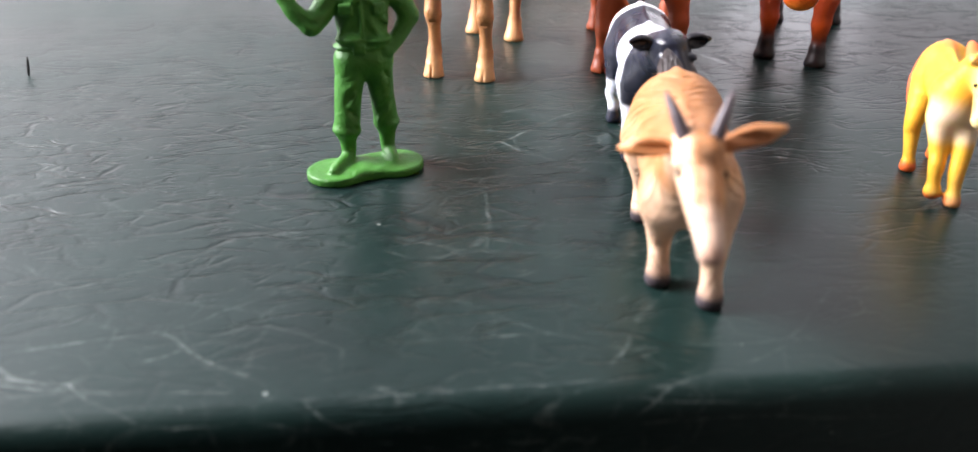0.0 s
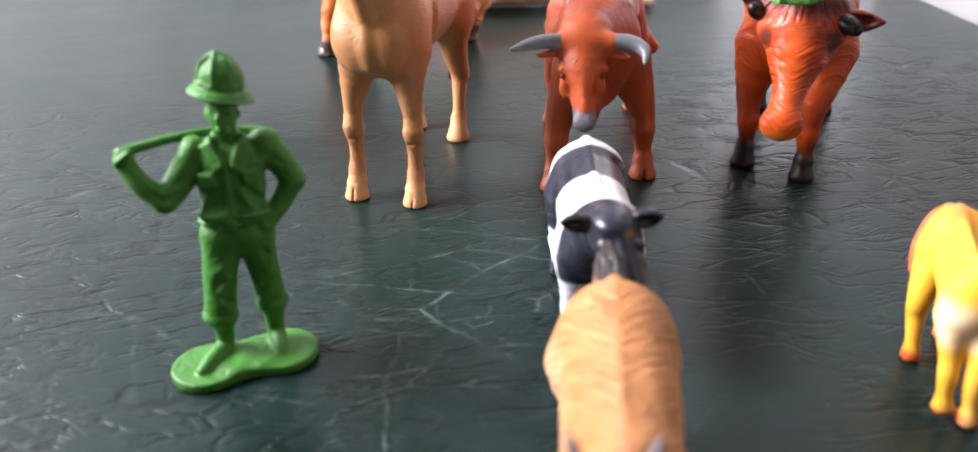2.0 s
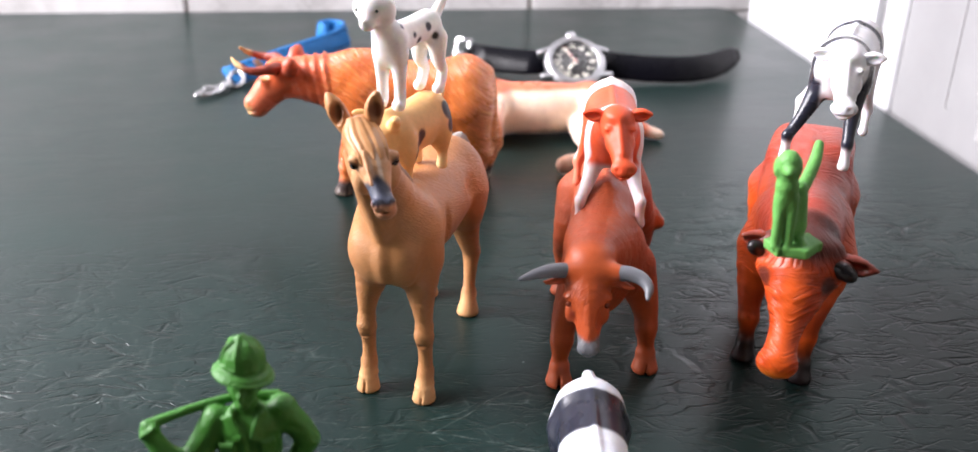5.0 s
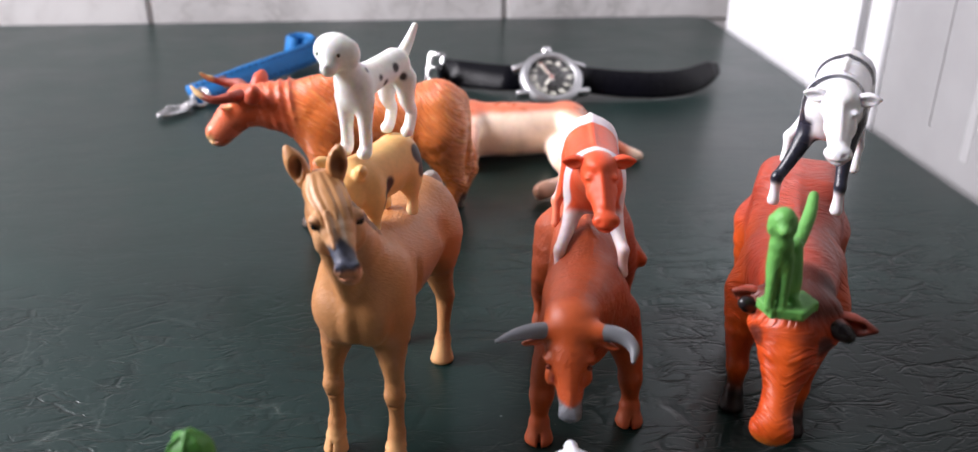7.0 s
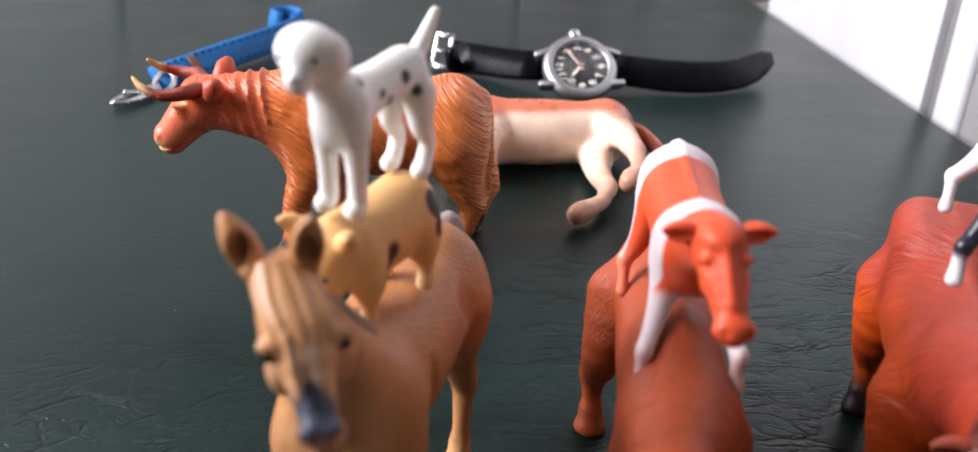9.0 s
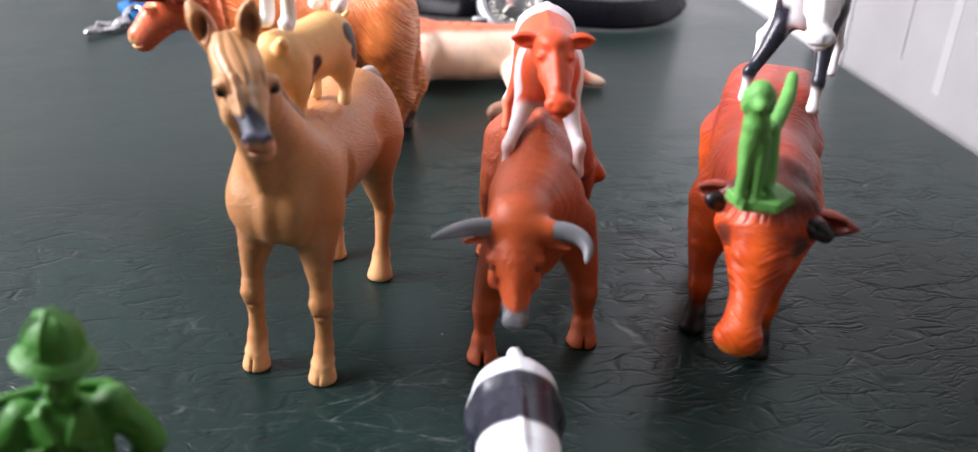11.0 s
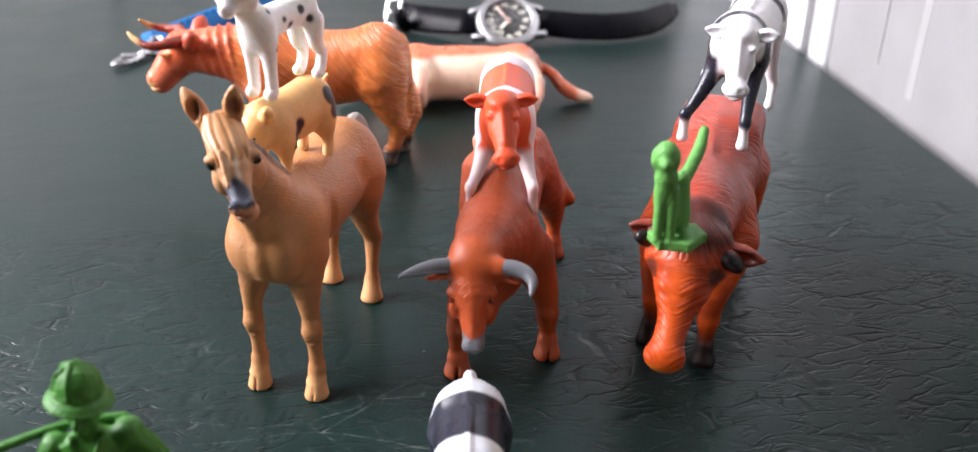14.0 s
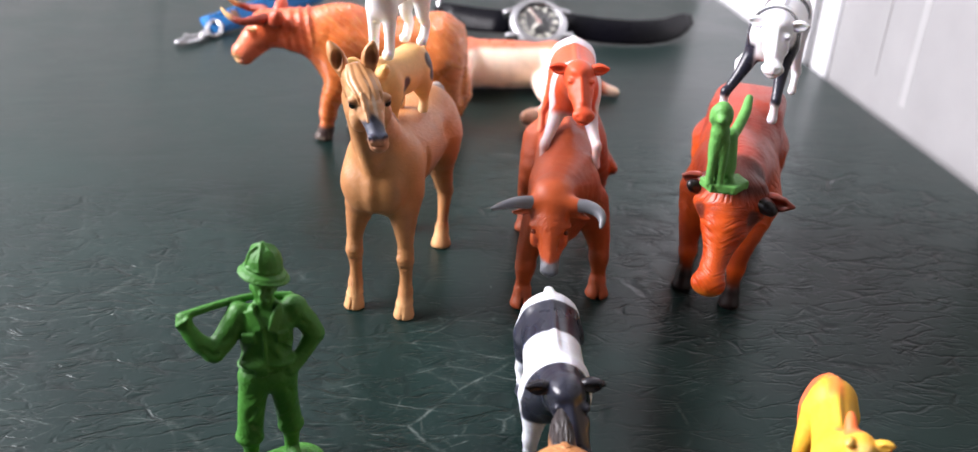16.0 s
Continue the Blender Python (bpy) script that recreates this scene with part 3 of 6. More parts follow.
        s.lump(0.5, (sx, y - 1.4, 5.2), (3.15, 3.15, 0.55), (14, 0, 0)).lump(0.5, (sx, y + 1.8, 15.0), (0.9, 1.1, 5.0))
        s.lump(0.6, (sx, y - 1.6, 22), (2.7, 2.0, 2.5)).lump(0.5, (sx + e * 1.9, y, 20.8), (1.0, 1.6, 1.5)).lump(0.5, (sx - e * 1.9, y, 20.8), (1.0, 1.6, 1.5)).lump(0.8, (sx, y + 2.0, 8.4), (1.8, 1.5, 2.0)).lump(0.5, (sx + e * 1.7, y, 9.0), (0.8, 1.3, 1.3))
        s.dig(0.5, (sx, y - 2.8, 18.6), (2.0, 0.9, 0.5)).dig(0.5, (sx + e * 2.4, y - 0.6, 14.5), (0.5, 1.0, 4.0))
        s.chain(0.5, (sx, y - 1.2, 5.4, 2.6), (sx, y - 2.2, 0.6, 3.6)).dig(0.3, (sx, y - 6.2, 2.0), (0.25, 2.2, 3.6), (-14, 0, 0))
    for sx, y in ((-9, 32.5), (8.5, 23.5)):
        e = 1 if sx > 0 else -1
        s.chain(4, (e * 6.4, 24, 45, 8.2), (sx - e * 0.8, y - 1, 33, 4.8), (sx, y + 3.6, 21.5, 2.9))
        s.chain(1.2, (sx, y + 3.8, 22, 3.0), (sx, y + 1.5, 14, 2.2), (sx, y + 0.3, 9.5, 2.1), (sx, y, 7.2, 2.8))
        s.chain(0.7, (sx, y - 0.8, 5.4, 2.7), (sx, y - 1.8, 0.8, 3.9))
    tan, light, grey = srgb(185, 130, 82), srgb(210, 158, 108), srgb(62, 66, 82)

    def coat(x, y, z):
        p = Paint(x, tan, 0.3)
        p.spray(fade(y, -24, -10) * fade(z, 36, 50), srgb(178, 120, 70), 0.6)
        # lower flanks, and the creases below knee and at pastern, darkened in the colour
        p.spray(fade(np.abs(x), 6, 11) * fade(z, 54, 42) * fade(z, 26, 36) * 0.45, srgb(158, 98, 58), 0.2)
        p.spray(fade(np.abs(z - 18.6), 1.6, 0.4) * fade(y, -26, -29) * 0.5 + fade(np.abs(z - 6.0), 1.0, 0.2) * 0.5, srgb(146, 92, 54), 0.0)
        p.spray(fade(y, -44, -38) * fade(y, -30, -36) * fade(x, -3, 1) * fade(z, 58, 64) * 0.35, srgb(140, 112, 92), 0.6)
        p.spray(fade(z, 9.0, 6.0), light, 0.0)
        p.spray(fade(y, -45, -50) * fade(z, 70, 74) * 0.8, srgb(212, 160, 114))
        across = (x - 5.2) * 0.8 + (y + 53) * 0.6
        p.spray((fade(np.abs(across - 1.0), 0.75, 0.3) + 0.7 * fade(np.abs(across + 0.9), 0.65, 0.2)) * fade(y, -46, -49) * fade(z, 77, 80) * fade(z, 87, 84.5) * 0.85, srgb(232, 210, 188))
        p.spray(fade(np.abs(across), 3.5, 2.6) * fade(y, -53, -56) * fade(z, 74.6, 75.6) * fade(z + 1.1 * np.abs(across), 83, 81), grey)
        p.spray(fade(z, 76.4, 75) * fade(y, -53, -56) * fade(z, 66, 69), srgb(190, 134, 100))
        p.spray(spot(x, y, z, 0.4, -54.6, 82.5, 1.7, 0.7) + spot(x, y, z, 9.8, -48.2, 82.2, 1.7, 0.7), srgb(88, 58, 42))
        return p.c

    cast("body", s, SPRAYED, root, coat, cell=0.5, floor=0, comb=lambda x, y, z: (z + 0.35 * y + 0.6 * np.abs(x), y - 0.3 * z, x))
    for base, tip in (((-5.4, -42.5, 88), (-10.2, -42, 96.5)), ((1.2, -41.5, 89), (3.2, -42.5, 98))):
        ear = Sculpt()
        mid = [(a + b) / 2 for a, b in zip(base, tip)]
        high = [a * 0.3 + b * 0.7 for a, b in zip(mid, tip)]
        ear.chain(1, (*base, 2.0), (*mid, 2.5), (*high, 1.3), (*tip, 0.3))
        ear.dig(0.5, (mid[0] + 0.9, mid[1] - 2.3, mid[2] + 0.3), (1.4, 1.8, 3.6))

        def inner(x, y, z, m=mid):
            return Paint(x, tan).spray(spot(x, y, z, m[0] + 0.9, m[1] - 1.2, m[2], 2.0, 0.8), srgb(130, 78, 48)).c

        cast("ear", ear, SPRAYED, root, inner, cell=0.4)
    lock = Sculpt()
    for i in range(11):
        s = -4.2 + 0.84 * i
        sway = 0.35 * math.sin(i * 2.3)
        knots = []
        for (x, y, z), wide, r in (((-1.2, -44.0, 91.0), 0.6, 0.75), ((2.2, -48.2, 88.7), 0.95, 0.8), ((5.1, -51.6, 86.4), 0.9, 0.6), ((6.5, -53.6, 83.6 + 1.4 * math.sin(i * 1.9)), 0.8, 0.25)):
            back = 0.085 * (s * wide) ** 2
            knots.append((x + 0.79 * (s * wide + sway) - 0.61 * back, y + 0.61 * (s * wide + sway) + 0.79 * back, z - 0.5 * back, r))
        lock.chain(0.45, *knots)
    cast("forelock", lock, SPRAYED, root, lambda x, y, z: Paint(x, srgb(188, 136, 88)).spray(fade(z, 90, 93) * 0.5, srgb(160, 116, 78)).c, cell=0.3)
    mane = Sculpt()
    for i in range(20):
        t = 0.12 + 0.88 * i / 19
        w = 0.5 * math.sin(i * 2.7)
        mane.chain(0.3, (-2 + 2.4 * t, -36.0 + 19.5 * t, 83.2 - 21.4 * t, 0.7), (1.2 + 2.6 * t, -35.4 + 19.5 * t + w, 82.0 - 20.8 * t, 0.6), (2.8 + 3.8 * t, -36.2 + 18.4 * t + 1.6 * w, 78.4 - 19.4 * t, 0.5), (3.4 + 4.2 * t, -35.6 + 19.4 * t + 2.6 * w, 75 - 18.4 * t + w, 0.2))
    cast("mane", mane, SPRAYED, root, lambda x, y, z: Paint(x, srgb(150, 124, 104)).spray(fade(np.sin(y * 2.1 + z), 0.2, 0.9) * 0.6, srgb(112, 102, 98)).spray(fade(x, 3.0, 6.0) * 0.7, srgb(182, 128, 82)).c, "grey-brown moulded mane", cell=0.3)
    tail = Sculpt()
    tail.chain(2, (0.5, 35, 56.5, 2.4), (1.4, 38.4, 58, 2.6), (2.6, 40.5, 52, 2.8), (3, 41, 40, 2.8), (2.6, 41, 26, 2.4), (2, 40, 16, 1.2))
    cast("tail", tail, HAIRY, root, lambda x, y, z: Paint(x, srgb(160, 152, 146), 1.0).spray(fade(z, 54, 46), srgb(140, 110, 86)).c, "grey moulded hair tail")
    eyes(root, ((0.7, -53.3, 82.6), (8.8, -47.5, 82.3)), 1.2)


def bull():
    root = thing("toy_bull", (0.0595, 0.040, 0), -8.8, "reddish brown plastic toy bull with grey horns, its head lowered", "toy bull", "toy animals")
    s = Sculpt()
    s.chain(6, (-2, -24, 41.5, 10.8), (-0.8, -2, 41, 11.0), (0.8, 20, 42, 11.2), (1.8, 32, 43.5, 10.4))
    s.lump(6, (-2, -17, 50.5), (8.6, 14, 9.5)).lump(5, (-2, -32, 37.5), (8.8, 9, 13.5)).pair_lump(2.0, (7.0, -24, 37), (4.2, 8.0, 11)).lump(2.5, (-4.8, 29, 40), (5.2, 9.5, 12)).lump(2.5, (8.6, 29, 40), (5.4, 9.5, 12))
    s.chain(2.0, (-1.6, -20, 59.4, 1.4), (-0.2, 8, 53.0, 1.2), (1.4, 30, 53.6, 1.2))
    for e in (-1, 1):
        s.dig(1.6, (e * 13.2 - 0.6, -12.5, 41), (1.6, 1.6, 9), (12, 0, 0)).dig(2.0, (e * 12.6 - 0.5, 14, 45), (2.0, 4, 5))
    s.chain(6, (-2, -32, 45, 11), (-4.5, -43, 47.6, 8.6), (-6.2, -50, 47.6, 6.4))
    s.chain(3, (-6.8, -54.5, 46.6, 6.6), (-6.8, -58.6, 43.0, 5.5), (-6.3, -62.8, 36.8, 3.4), (-6.1, -65.4, 31.8, 2.7))
    s.lump(2, (-6.7, -56.0, 49.6), (6.8, 4.0, 3.0)).lump(3, (-6.2, -51.5, 51.8), (6.4, 6.0, 4.4)).lump(3, (-4, -38, 28), (3.5, 9, 7))
    # eye ridges, cheek bones and the bridge of the nose
    for e in (-1, 1):
        x = -6.8 + e * 5.1
        s.lump(0.7, (x, -60.0, 44.2), (1.5, 1.9, 1.3), (0, e * 20, 0)).lump(1.0, (x - e * 0.7, -60.6, 39.6), (1.5, 2.2, 3.0))
        s.dig(0.6, (x + e * 0.5, -62.4, 42.4), (1.2, 1.4, 0.9)).dig(0.8, (x - e * 1.5, -64.0, 40.0), (1.0, 2.0, 3.0), (0, e * 12, 0))
        s.lump(0.8, (-6.2 + e * 1.3, -66.8, 32.4), (1.7, 1.6, 1.9)).dig(0.4, (-6.2 + e * 2.2, -68.4, 33.0), (0.8, 0.8, 0.5), (0, e * 25, 0))
    s.chain(0.8, (-6.8, -60.2, 47.6, 1.2), (-6.6, -63.6, 42.4, 0.9), (-6.2, -66.6, 36.0, 0.8)).dig(0.3, (-6.1, -68.0, 30.6), (2.8, 1.6, 0.3))
    s.chain(0.4, (-8.4, -60.6, 48.4, 0.45), (-8.0, -62.4, 45.2, 0.4)).chain(0.4, (-5.2, -60.6, 48.4, 0.45), (-5.5, -62.4, 45.2, 0.4))
    # brow running out into the horns, with the ears below them
    s.chain(1.5, (-6.8, -56, 49.6, 3.1), (-12.2, -57, 49.9, 2.2)).chain(1.5, (-6.6, -56, 49.6, 3.1), (0.6, -57.4, 50.0, 2.5))
    s.chain(0.5, (-11.5, -56.5, 47.4, 1.2), (-15.6, -58, 47.2, 1.1), (-19.0, -59.6, 47.2, 0.4))
    s.chain(0.5, (-1.6, -56.5, 47.2, 1.2), (2.6, -58, 46.8, 1.1), (5.6, -59.6, 46.4, 0.4))
    for e, (hx, hy) in ((-1, (-13.4, -34.5)), (1, (13.4, -24.5))):
        s.chain(4, (e * 8, hy + 3, 34, 6.8), (hx - e * 1.2, hy + 1.5, 21, 4.2), (hx - e * 0.4, hy + 0.4, 14, 3.1))
        s.chain(1.5, (hx - e * 0.4, hy, 14.5, 3.5), (hx, hy, 8, 2.5), (hx, hy - 0.4, 6, 3.1))
        hoof(s, hx, hy - 1, 3.8)
        s.dig(0.4, (hx, hy - 6.2, 1.5), (0.45, 3, 4))
    for e, (hx, hy) in ((-1, (-13.5, 23)), (1, (15.7, 37))):
        s.chain(4, (e * 8, 28, 36, 9.0), (hx - e * 1.5, hy - 2, 23, 5.4), (hx - e * 0.4, hy + 2.4, 15, 3.9))
        s.chain(1.5, (hx, hy + 2.4, 15, 3.2), (hx, hy + 0.5, 8, 2.5), (hx, hy, 6, 3.1))
        hoof(s, hx, hy - 0.8, 3.8)
    s.chain(1.5, (1, 41, 50, 3), (9, 44, 42, 2.3), (15, 40, 32, 2.2), (17.5, 37, 27, 2.8), (20.5, 36, 23, 2.6))
    brown = srgb(186, 84, 40)

    def coat(x, y, z):
        p = Paint(x, brown, 0.0)
        p.spray(fade(y, -56, -48) * fade(z, 24, 34), srgb(174, 78, 42), 0.7)
        p.spray(fade(y, -52, -62) * fade(z, 54, 44), srgb(194, 84, 38), 0.3)
        p.spray(fade(z - 0.25 * np.abs(x + 6.2), 35.2, 34.0) * fade(y, -62.5, -64), srgb(112, 114, 120))
        p.spray(fade(z, 7, 5), srgb(178, 86, 50), 0.0)
        return p.c

    cast("body", s, HAIRY, root, coat, cell=0.75, floor=0, comb=lambda x, y, z: (y + 0.45 * np.abs(x), x, z))
    for knots in (((-12.2, -57.0, 50.0, 2.1), (-16.4, -58.6, 50.5, 1.9), (-20.6, -60.3, 50.2, 1.45), (-24.6, -62.0, 49.4, 0.6)),
                  ((1.0, -57.6, 50.1, 2.15), (4.0, -58.2, 50.3, 2.05), (7.0, -59.6, 49.7, 1.8), (8.6, -62.0, 48.5, 1.4), (8.2, -65.0, 46.9, 0.6))):
        h = Sculpt()
        h.chain(0.3, *knots)
        cast("horn", h, HORN, root, srgb(112, 114, 120), "grey painted horn", cell=0.4)
    eyes(root, ((-11.8, -61.6, 42.5), (-1.8, -61.6, 42.5)), 0.75, plain("brown_eye", srgb(120, 50, 28), 0.25))


def cow():
    root = thing("toy_cow", (0.1262, 0.0418, 0), -26.5, "glossy red-brown plastic toy cow with dark hooves, head hanging", "toy cow", "toy animals")
    s = Sculpt()
    s.lump(4, (0.2, -20, 42), (14.2, 18, 16.5)).lump(6, (-1.4, 4, 42), (14.6, 24, 17.0)).block(5, (-2.0, 21, 47.5), (14.0, 15, 13.0), 7)
    s.chain(3.0, (0, -26, 57.6, 1.2), (-2, 2, 57.4, 1.1), (-2.8, 28, 58.8, 1.0))
    s.chain(6, (0, -32, 50, 12.5), (2, -48, 55, 10.5), (3, -60, 57, 8.8))
    s.chain(2.5, (3, -65.5, 54.5, 8.8), (3, -71, 50.0, 8.4), (2.6, -78, 42, 4.7), (2.2, -82, 37.6, 3.9), (2.0, -84.8, 34.2, 4.4))
    s.lump(2, (3, -68, 59.5), (9.6, 5.5, 3.2)).lump(2.0, (3, -70.2, 52.5), (11.0, 5, 6.0)).lump(1.2, (1.9, -86.2, 33.4), (5.2, 3.4, 4.2))
    s.chain(2, (3, -67.5, 56.5, 5), (-6, -68, 57.4, 3.0)).chain(2, (3, -67.5, 56.5, 5), (11, -68.4, 56.6, 3.0))
    s.dig(0.6, (-1.2, -90.4, 34.8), (1.0, 1.2, 0.8)).dig(0.6, (5.8, -90.4, 34.8), (1.0, 1.2, 0.8)).dig(0.8, (-6.4, -76.0, 49.4), (2.6, 2.6, 2.6)).dig(0.8, (12.2, -76.0, 49.4), (2.6, 2.6, 2.6))
    s.pair_lump(3, (10.4, -22, 41), (5.0, 9.5, 12))
    for e, (hx, hy) in ((-1, (-10.6, -31.5)), (1, (7.2, -37.2))):
        s.chain(4, (e * 9.5, -26, 36, 8.4), (hx + e * 0.6, hy + 2, 22, 4.2), (hx, hy + 0.6, 14, 3.0))
        s.chain(1.5, (hx, hy + 0.4, 14, 3.2), (hx, hy, 8, 2.4), (hx, hy - 0.4, 6, 3.0))
        hoof(s, hx, hy - 1, 3.5)
    for e, (hx, hy) in ((-1, (-13.4, 23)), (1, (8.6, 27))):
        s.chain(4, (e * 9 - 2.6, 22, 38, 10.0), (hx, hy - 2, 23, 6), (hx, hy + 2.5, 15, 4.2))
        s.chain(1.5, (hx, hy + 2.5, 15, 3.5), (hx, hy + 0.5, 8, 2.8), (hx, hy, 6, 3.4))
        hoof(s, hx, hy - 0.8, 3.9)
    s.chain(1.5, (-2.6, 36, 52, 3), (-2, 39, 42, 2), (-2, 39, 26, 2.6), (-2, 38, 20, 1))
    red, orange, dark = srgb(182, 68, 46), srgb(220, 88, 22), srgb(36, 24, 24)

    def coat(x, y, z):
        p = Paint(x, red, 0.65)
        p.spray(fade(z, 46, 34) * 0.8, orange, 0.35)
        p.spray(fade(np.abs(x), 9, 14) * fade(z, 57, 48) * fade(y, 10, -10) * 0.6, orange, 0.4)
        p.spray(fade(z, 34, 26) * fade(y, -58, -54), orange, 0.05)
        p.spray(fade(y, -52, -64) * fade(z, 60, 54), srgb(206, 76, 24), 1.0)
        p.spray(fade(np.abs(x - 2.8), 4.5, 1.5) * fade(y, -72, -80) * 0.8, srgb(212, 88, 30), 0.2)
        p.spray(fade(z, 55.5, 59.5) * fade(y, -58, -63) * 0.85, srgb(80, 34, 26), 0.5)
        p.spray(fade(np.hypot(x - 2.5, (y + 87)), 7, 3) * fade(z, 34, 30), srgb(226, 130, 40), 0.0)
        p.spray(fade(z, 15, 6) * fade(y, -60, -50), dark, 0.0)
        p.spray(fade(z, 30, 22) * fade(z, 13, 18) * fade(y, -60, -50) * 0.5, srgb(150, 50, 30), 0.1)
        p.spray(fade(z, 60.5, 62) * fade(y, -64, -67) * 0.5, dark, 0.0)
        p.spray(spot(x, y, z, -5.0, -74.0, 51.0, 2.6, 0.8) * 0.85, srgb(66, 30, 26), 0.1)
        p.spray(spot(x, y, z, 10.0, -74.0, 51.4, 2.7, 0.7) * 0.9, srgb(66, 30, 26), 0.1)
        return p.c

    def lie(x, y, z):
        face = fade(y, -60, -66)
        down = (60 - z) * 0.7 - (y + 66) * 0.6
        fan = np.arctan2(x - 3, down + 5) * 11
        ribs = down + 0.8 * np.abs(x - 3)
        low = fade(down, 9, 13)
        head = fan * (1 - low) + ribs * low
        back = y - 0.75 * np.abs(x) + 0.5 * (z - 45)
        return back * (1 - face) + head * face, np.abs(x) * (1 - face) + (fan * low + down * (1 - low)) * face, 0.3 * z

    cast("body", s, HAIRY_GLOSS, root, coat, cell=0.75, floor=0, comb=lie)
    for base, tip in (((-4, -67, 56.6), (-12.0, -69.8, 59.6)), ((10.5, -67, 55.0), (21.2, -71.0, 56.2))):
        ear = Sculpt()
        mid = [(a + b) / 2 for a, b in zip(base, tip)]
        ear.chain(1.2, (*base, 2.3), (*mid, 2.9), (*tip, 0.7))
        ear.dig(0.6, (mid[0], mid[1] - 2.6, mid[2] + 0.6), (4, 2.0, 1.5))
        cast("ear", ear, HAIRY_GLOSS, root, lambda x, y, z, m=mid: Paint(x, srgb(160, 56, 32)).spray(fade(y, m[1] - 0.2, m[1] - 1.6), srgb(120, 50, 36)).c, cell=0.5)
    for knots in (((-4.5, -67.5, 56.0, 2.1), (-7.6, -69.6, 56.6, 2.4), (-9.0, -71.4, 57.6, 1.7)), ((9.0, -68, 54.8, 2.4), (12.8, -70.6, 55.0, 2.7), (15.2, -72.8, 54.6, 1.9))):
        h = Sculpt()
        h.chain(1, *knots)
        tip = knots[-1]
        cast("horn", h, GLOSSY, root, lambda x, y, z, m=tip: Paint(x, srgb(140, 56, 36)).spray(fade(y, m[1] + 2.4, m[1] + 0.2), srgb(30, 24, 26)).c, "short black horn", cell=0.45)
    eyes(root, ((-4.0, -73.6, 50.0), (9.9, -73.6, 50.0)), 0.8)


def calf(name, at, turn, label, material, paint, feet, head, size=1.0, ear_colour=None, sway=0.0, slim=1.0, reach=0.0, nod=0.0):
    """One mould in several colours. head: sideways, drop, how far the muzzle points aside; nod: how far the head reaches forward; feet: half width and height of the front and hind feet; sway: how far the body stands off the feet."""
    root = thing(name, at, turn, label, "toy calf", "toy calves")
    root.matrix_world = pose(*at, 0, 0, turn) @ Matrix.Scale(size, 4)
    hx, drop, aside = head
    (fw, fz), (bw, bz) = feet
    s = Sculpt()
    s.chain(4, (0, -13, 25, 8.6), (0, 0, 25, 8.4), (0, 13, 26, 8.4))
    s.lump(3, (0, -17, 24.5), (7.6, 7, 9.2)).lump(3, (0, 16, 26.2), (8, 7, 8.8)).chain(1.2, (0, -14, 33.2, 0.9), (0, 6, 33.6, 0.8), (0, 18, 34.4, 1.0), (0, 22.5, 32, 1.3))
    s.pair_lump(1.6, (5.4, -14, 24), (3.6, 5.5, 7.5)).pair_lump(1.6, (5.2, 15, 25), (3.6, 6, 7.5))
    hy, hz = -29.0 - nod, 34.5 - drop
    s.chain(4, (0, -18, 28, 7.4), (hx * 0.5, -23.5 - nod * 0.5, 31 - drop * 0.4, 6.2), (hx * 0.9, hy, hz - 1, 5.2))
    mx = hx + aside
    s.chain(2, (hx, hy - 1, hz, 4.7), (hx + aside * 0.4, hy - 6, hz - 4.2, 3.9), (hx + aside * 0.85, hy - 11, hz - 8.8, 2.9), (mx, hy - 13, hz - 10.8, 2.7))
    s.lump(1.2, (hx, hy - 3, hz + 2.2), (3.7, 3.8, 2.2)).chain(0.8, (hx + aside * 0.2, hy - 6, hz + 1.6, 1.0), (hx + aside * 0.75, hy - 12, hz - 6.0, 0.9))
    s.lump(0.8, (mx, hy - 13.4, hz - 10.0), (3.8, 2.4, 2.5)).dig(0.3, (mx, hy - 15.2, hz - 12.0), (3.4, 1.6, 0.3))
    for e in (-1, 1):
        s.dig(0.4, (mx + e * 1.9, hy - 15.6, hz - 9.8), (0.7, 0.8, 0.6)).lump(0.6, (hx + aside * 0.35 + e * 3.5, hy - 5.5, hz - 0.6), (1.2, 1.6, 0.9), (0, e * 20, 0))
        s.dig(0.4, (hx + aside * 0.4 + e * 4.2, hy - 6.8, hz - 2.0), (0.9, 1.1, 0.7)).lump(0.8, (hx + aside * 0.5 + e * 3.0, hy - 6, hz - 5.0), (1.3, 2.6, 2.4))
    for e in (-1, 1):
        fx, bx = e * fw - sway, e * bw - sway
        s.chain(2.5, (e * 4.8, -15, 21, 5.2 * slim), ((e * 4.8 + fx) / 2, -16.5 - reach * 0.45, 13 + fz * 0.45, 3.1 * slim), (fx, -17 - reach, 8 + fz, 2.2 * slim))
        s.chain(1, (fx, -17 - reach, 8.8 + fz, 2.2 * slim), (fx, -17.0 - reach, 4.5 + fz, 2.0 * slim), (fx, -17.6 - reach, 1.4 + fz, 2.5 * slim))
        s.chain(2.5, (e * 4.8, 13, 21.5, 6 * slim), ((e * 4.8 + bx) / 2, 13.5, 13 + bz * 0.45, 3.6 * slim), (bx, 15.5, 8.4 + bz, 2.3 * slim))
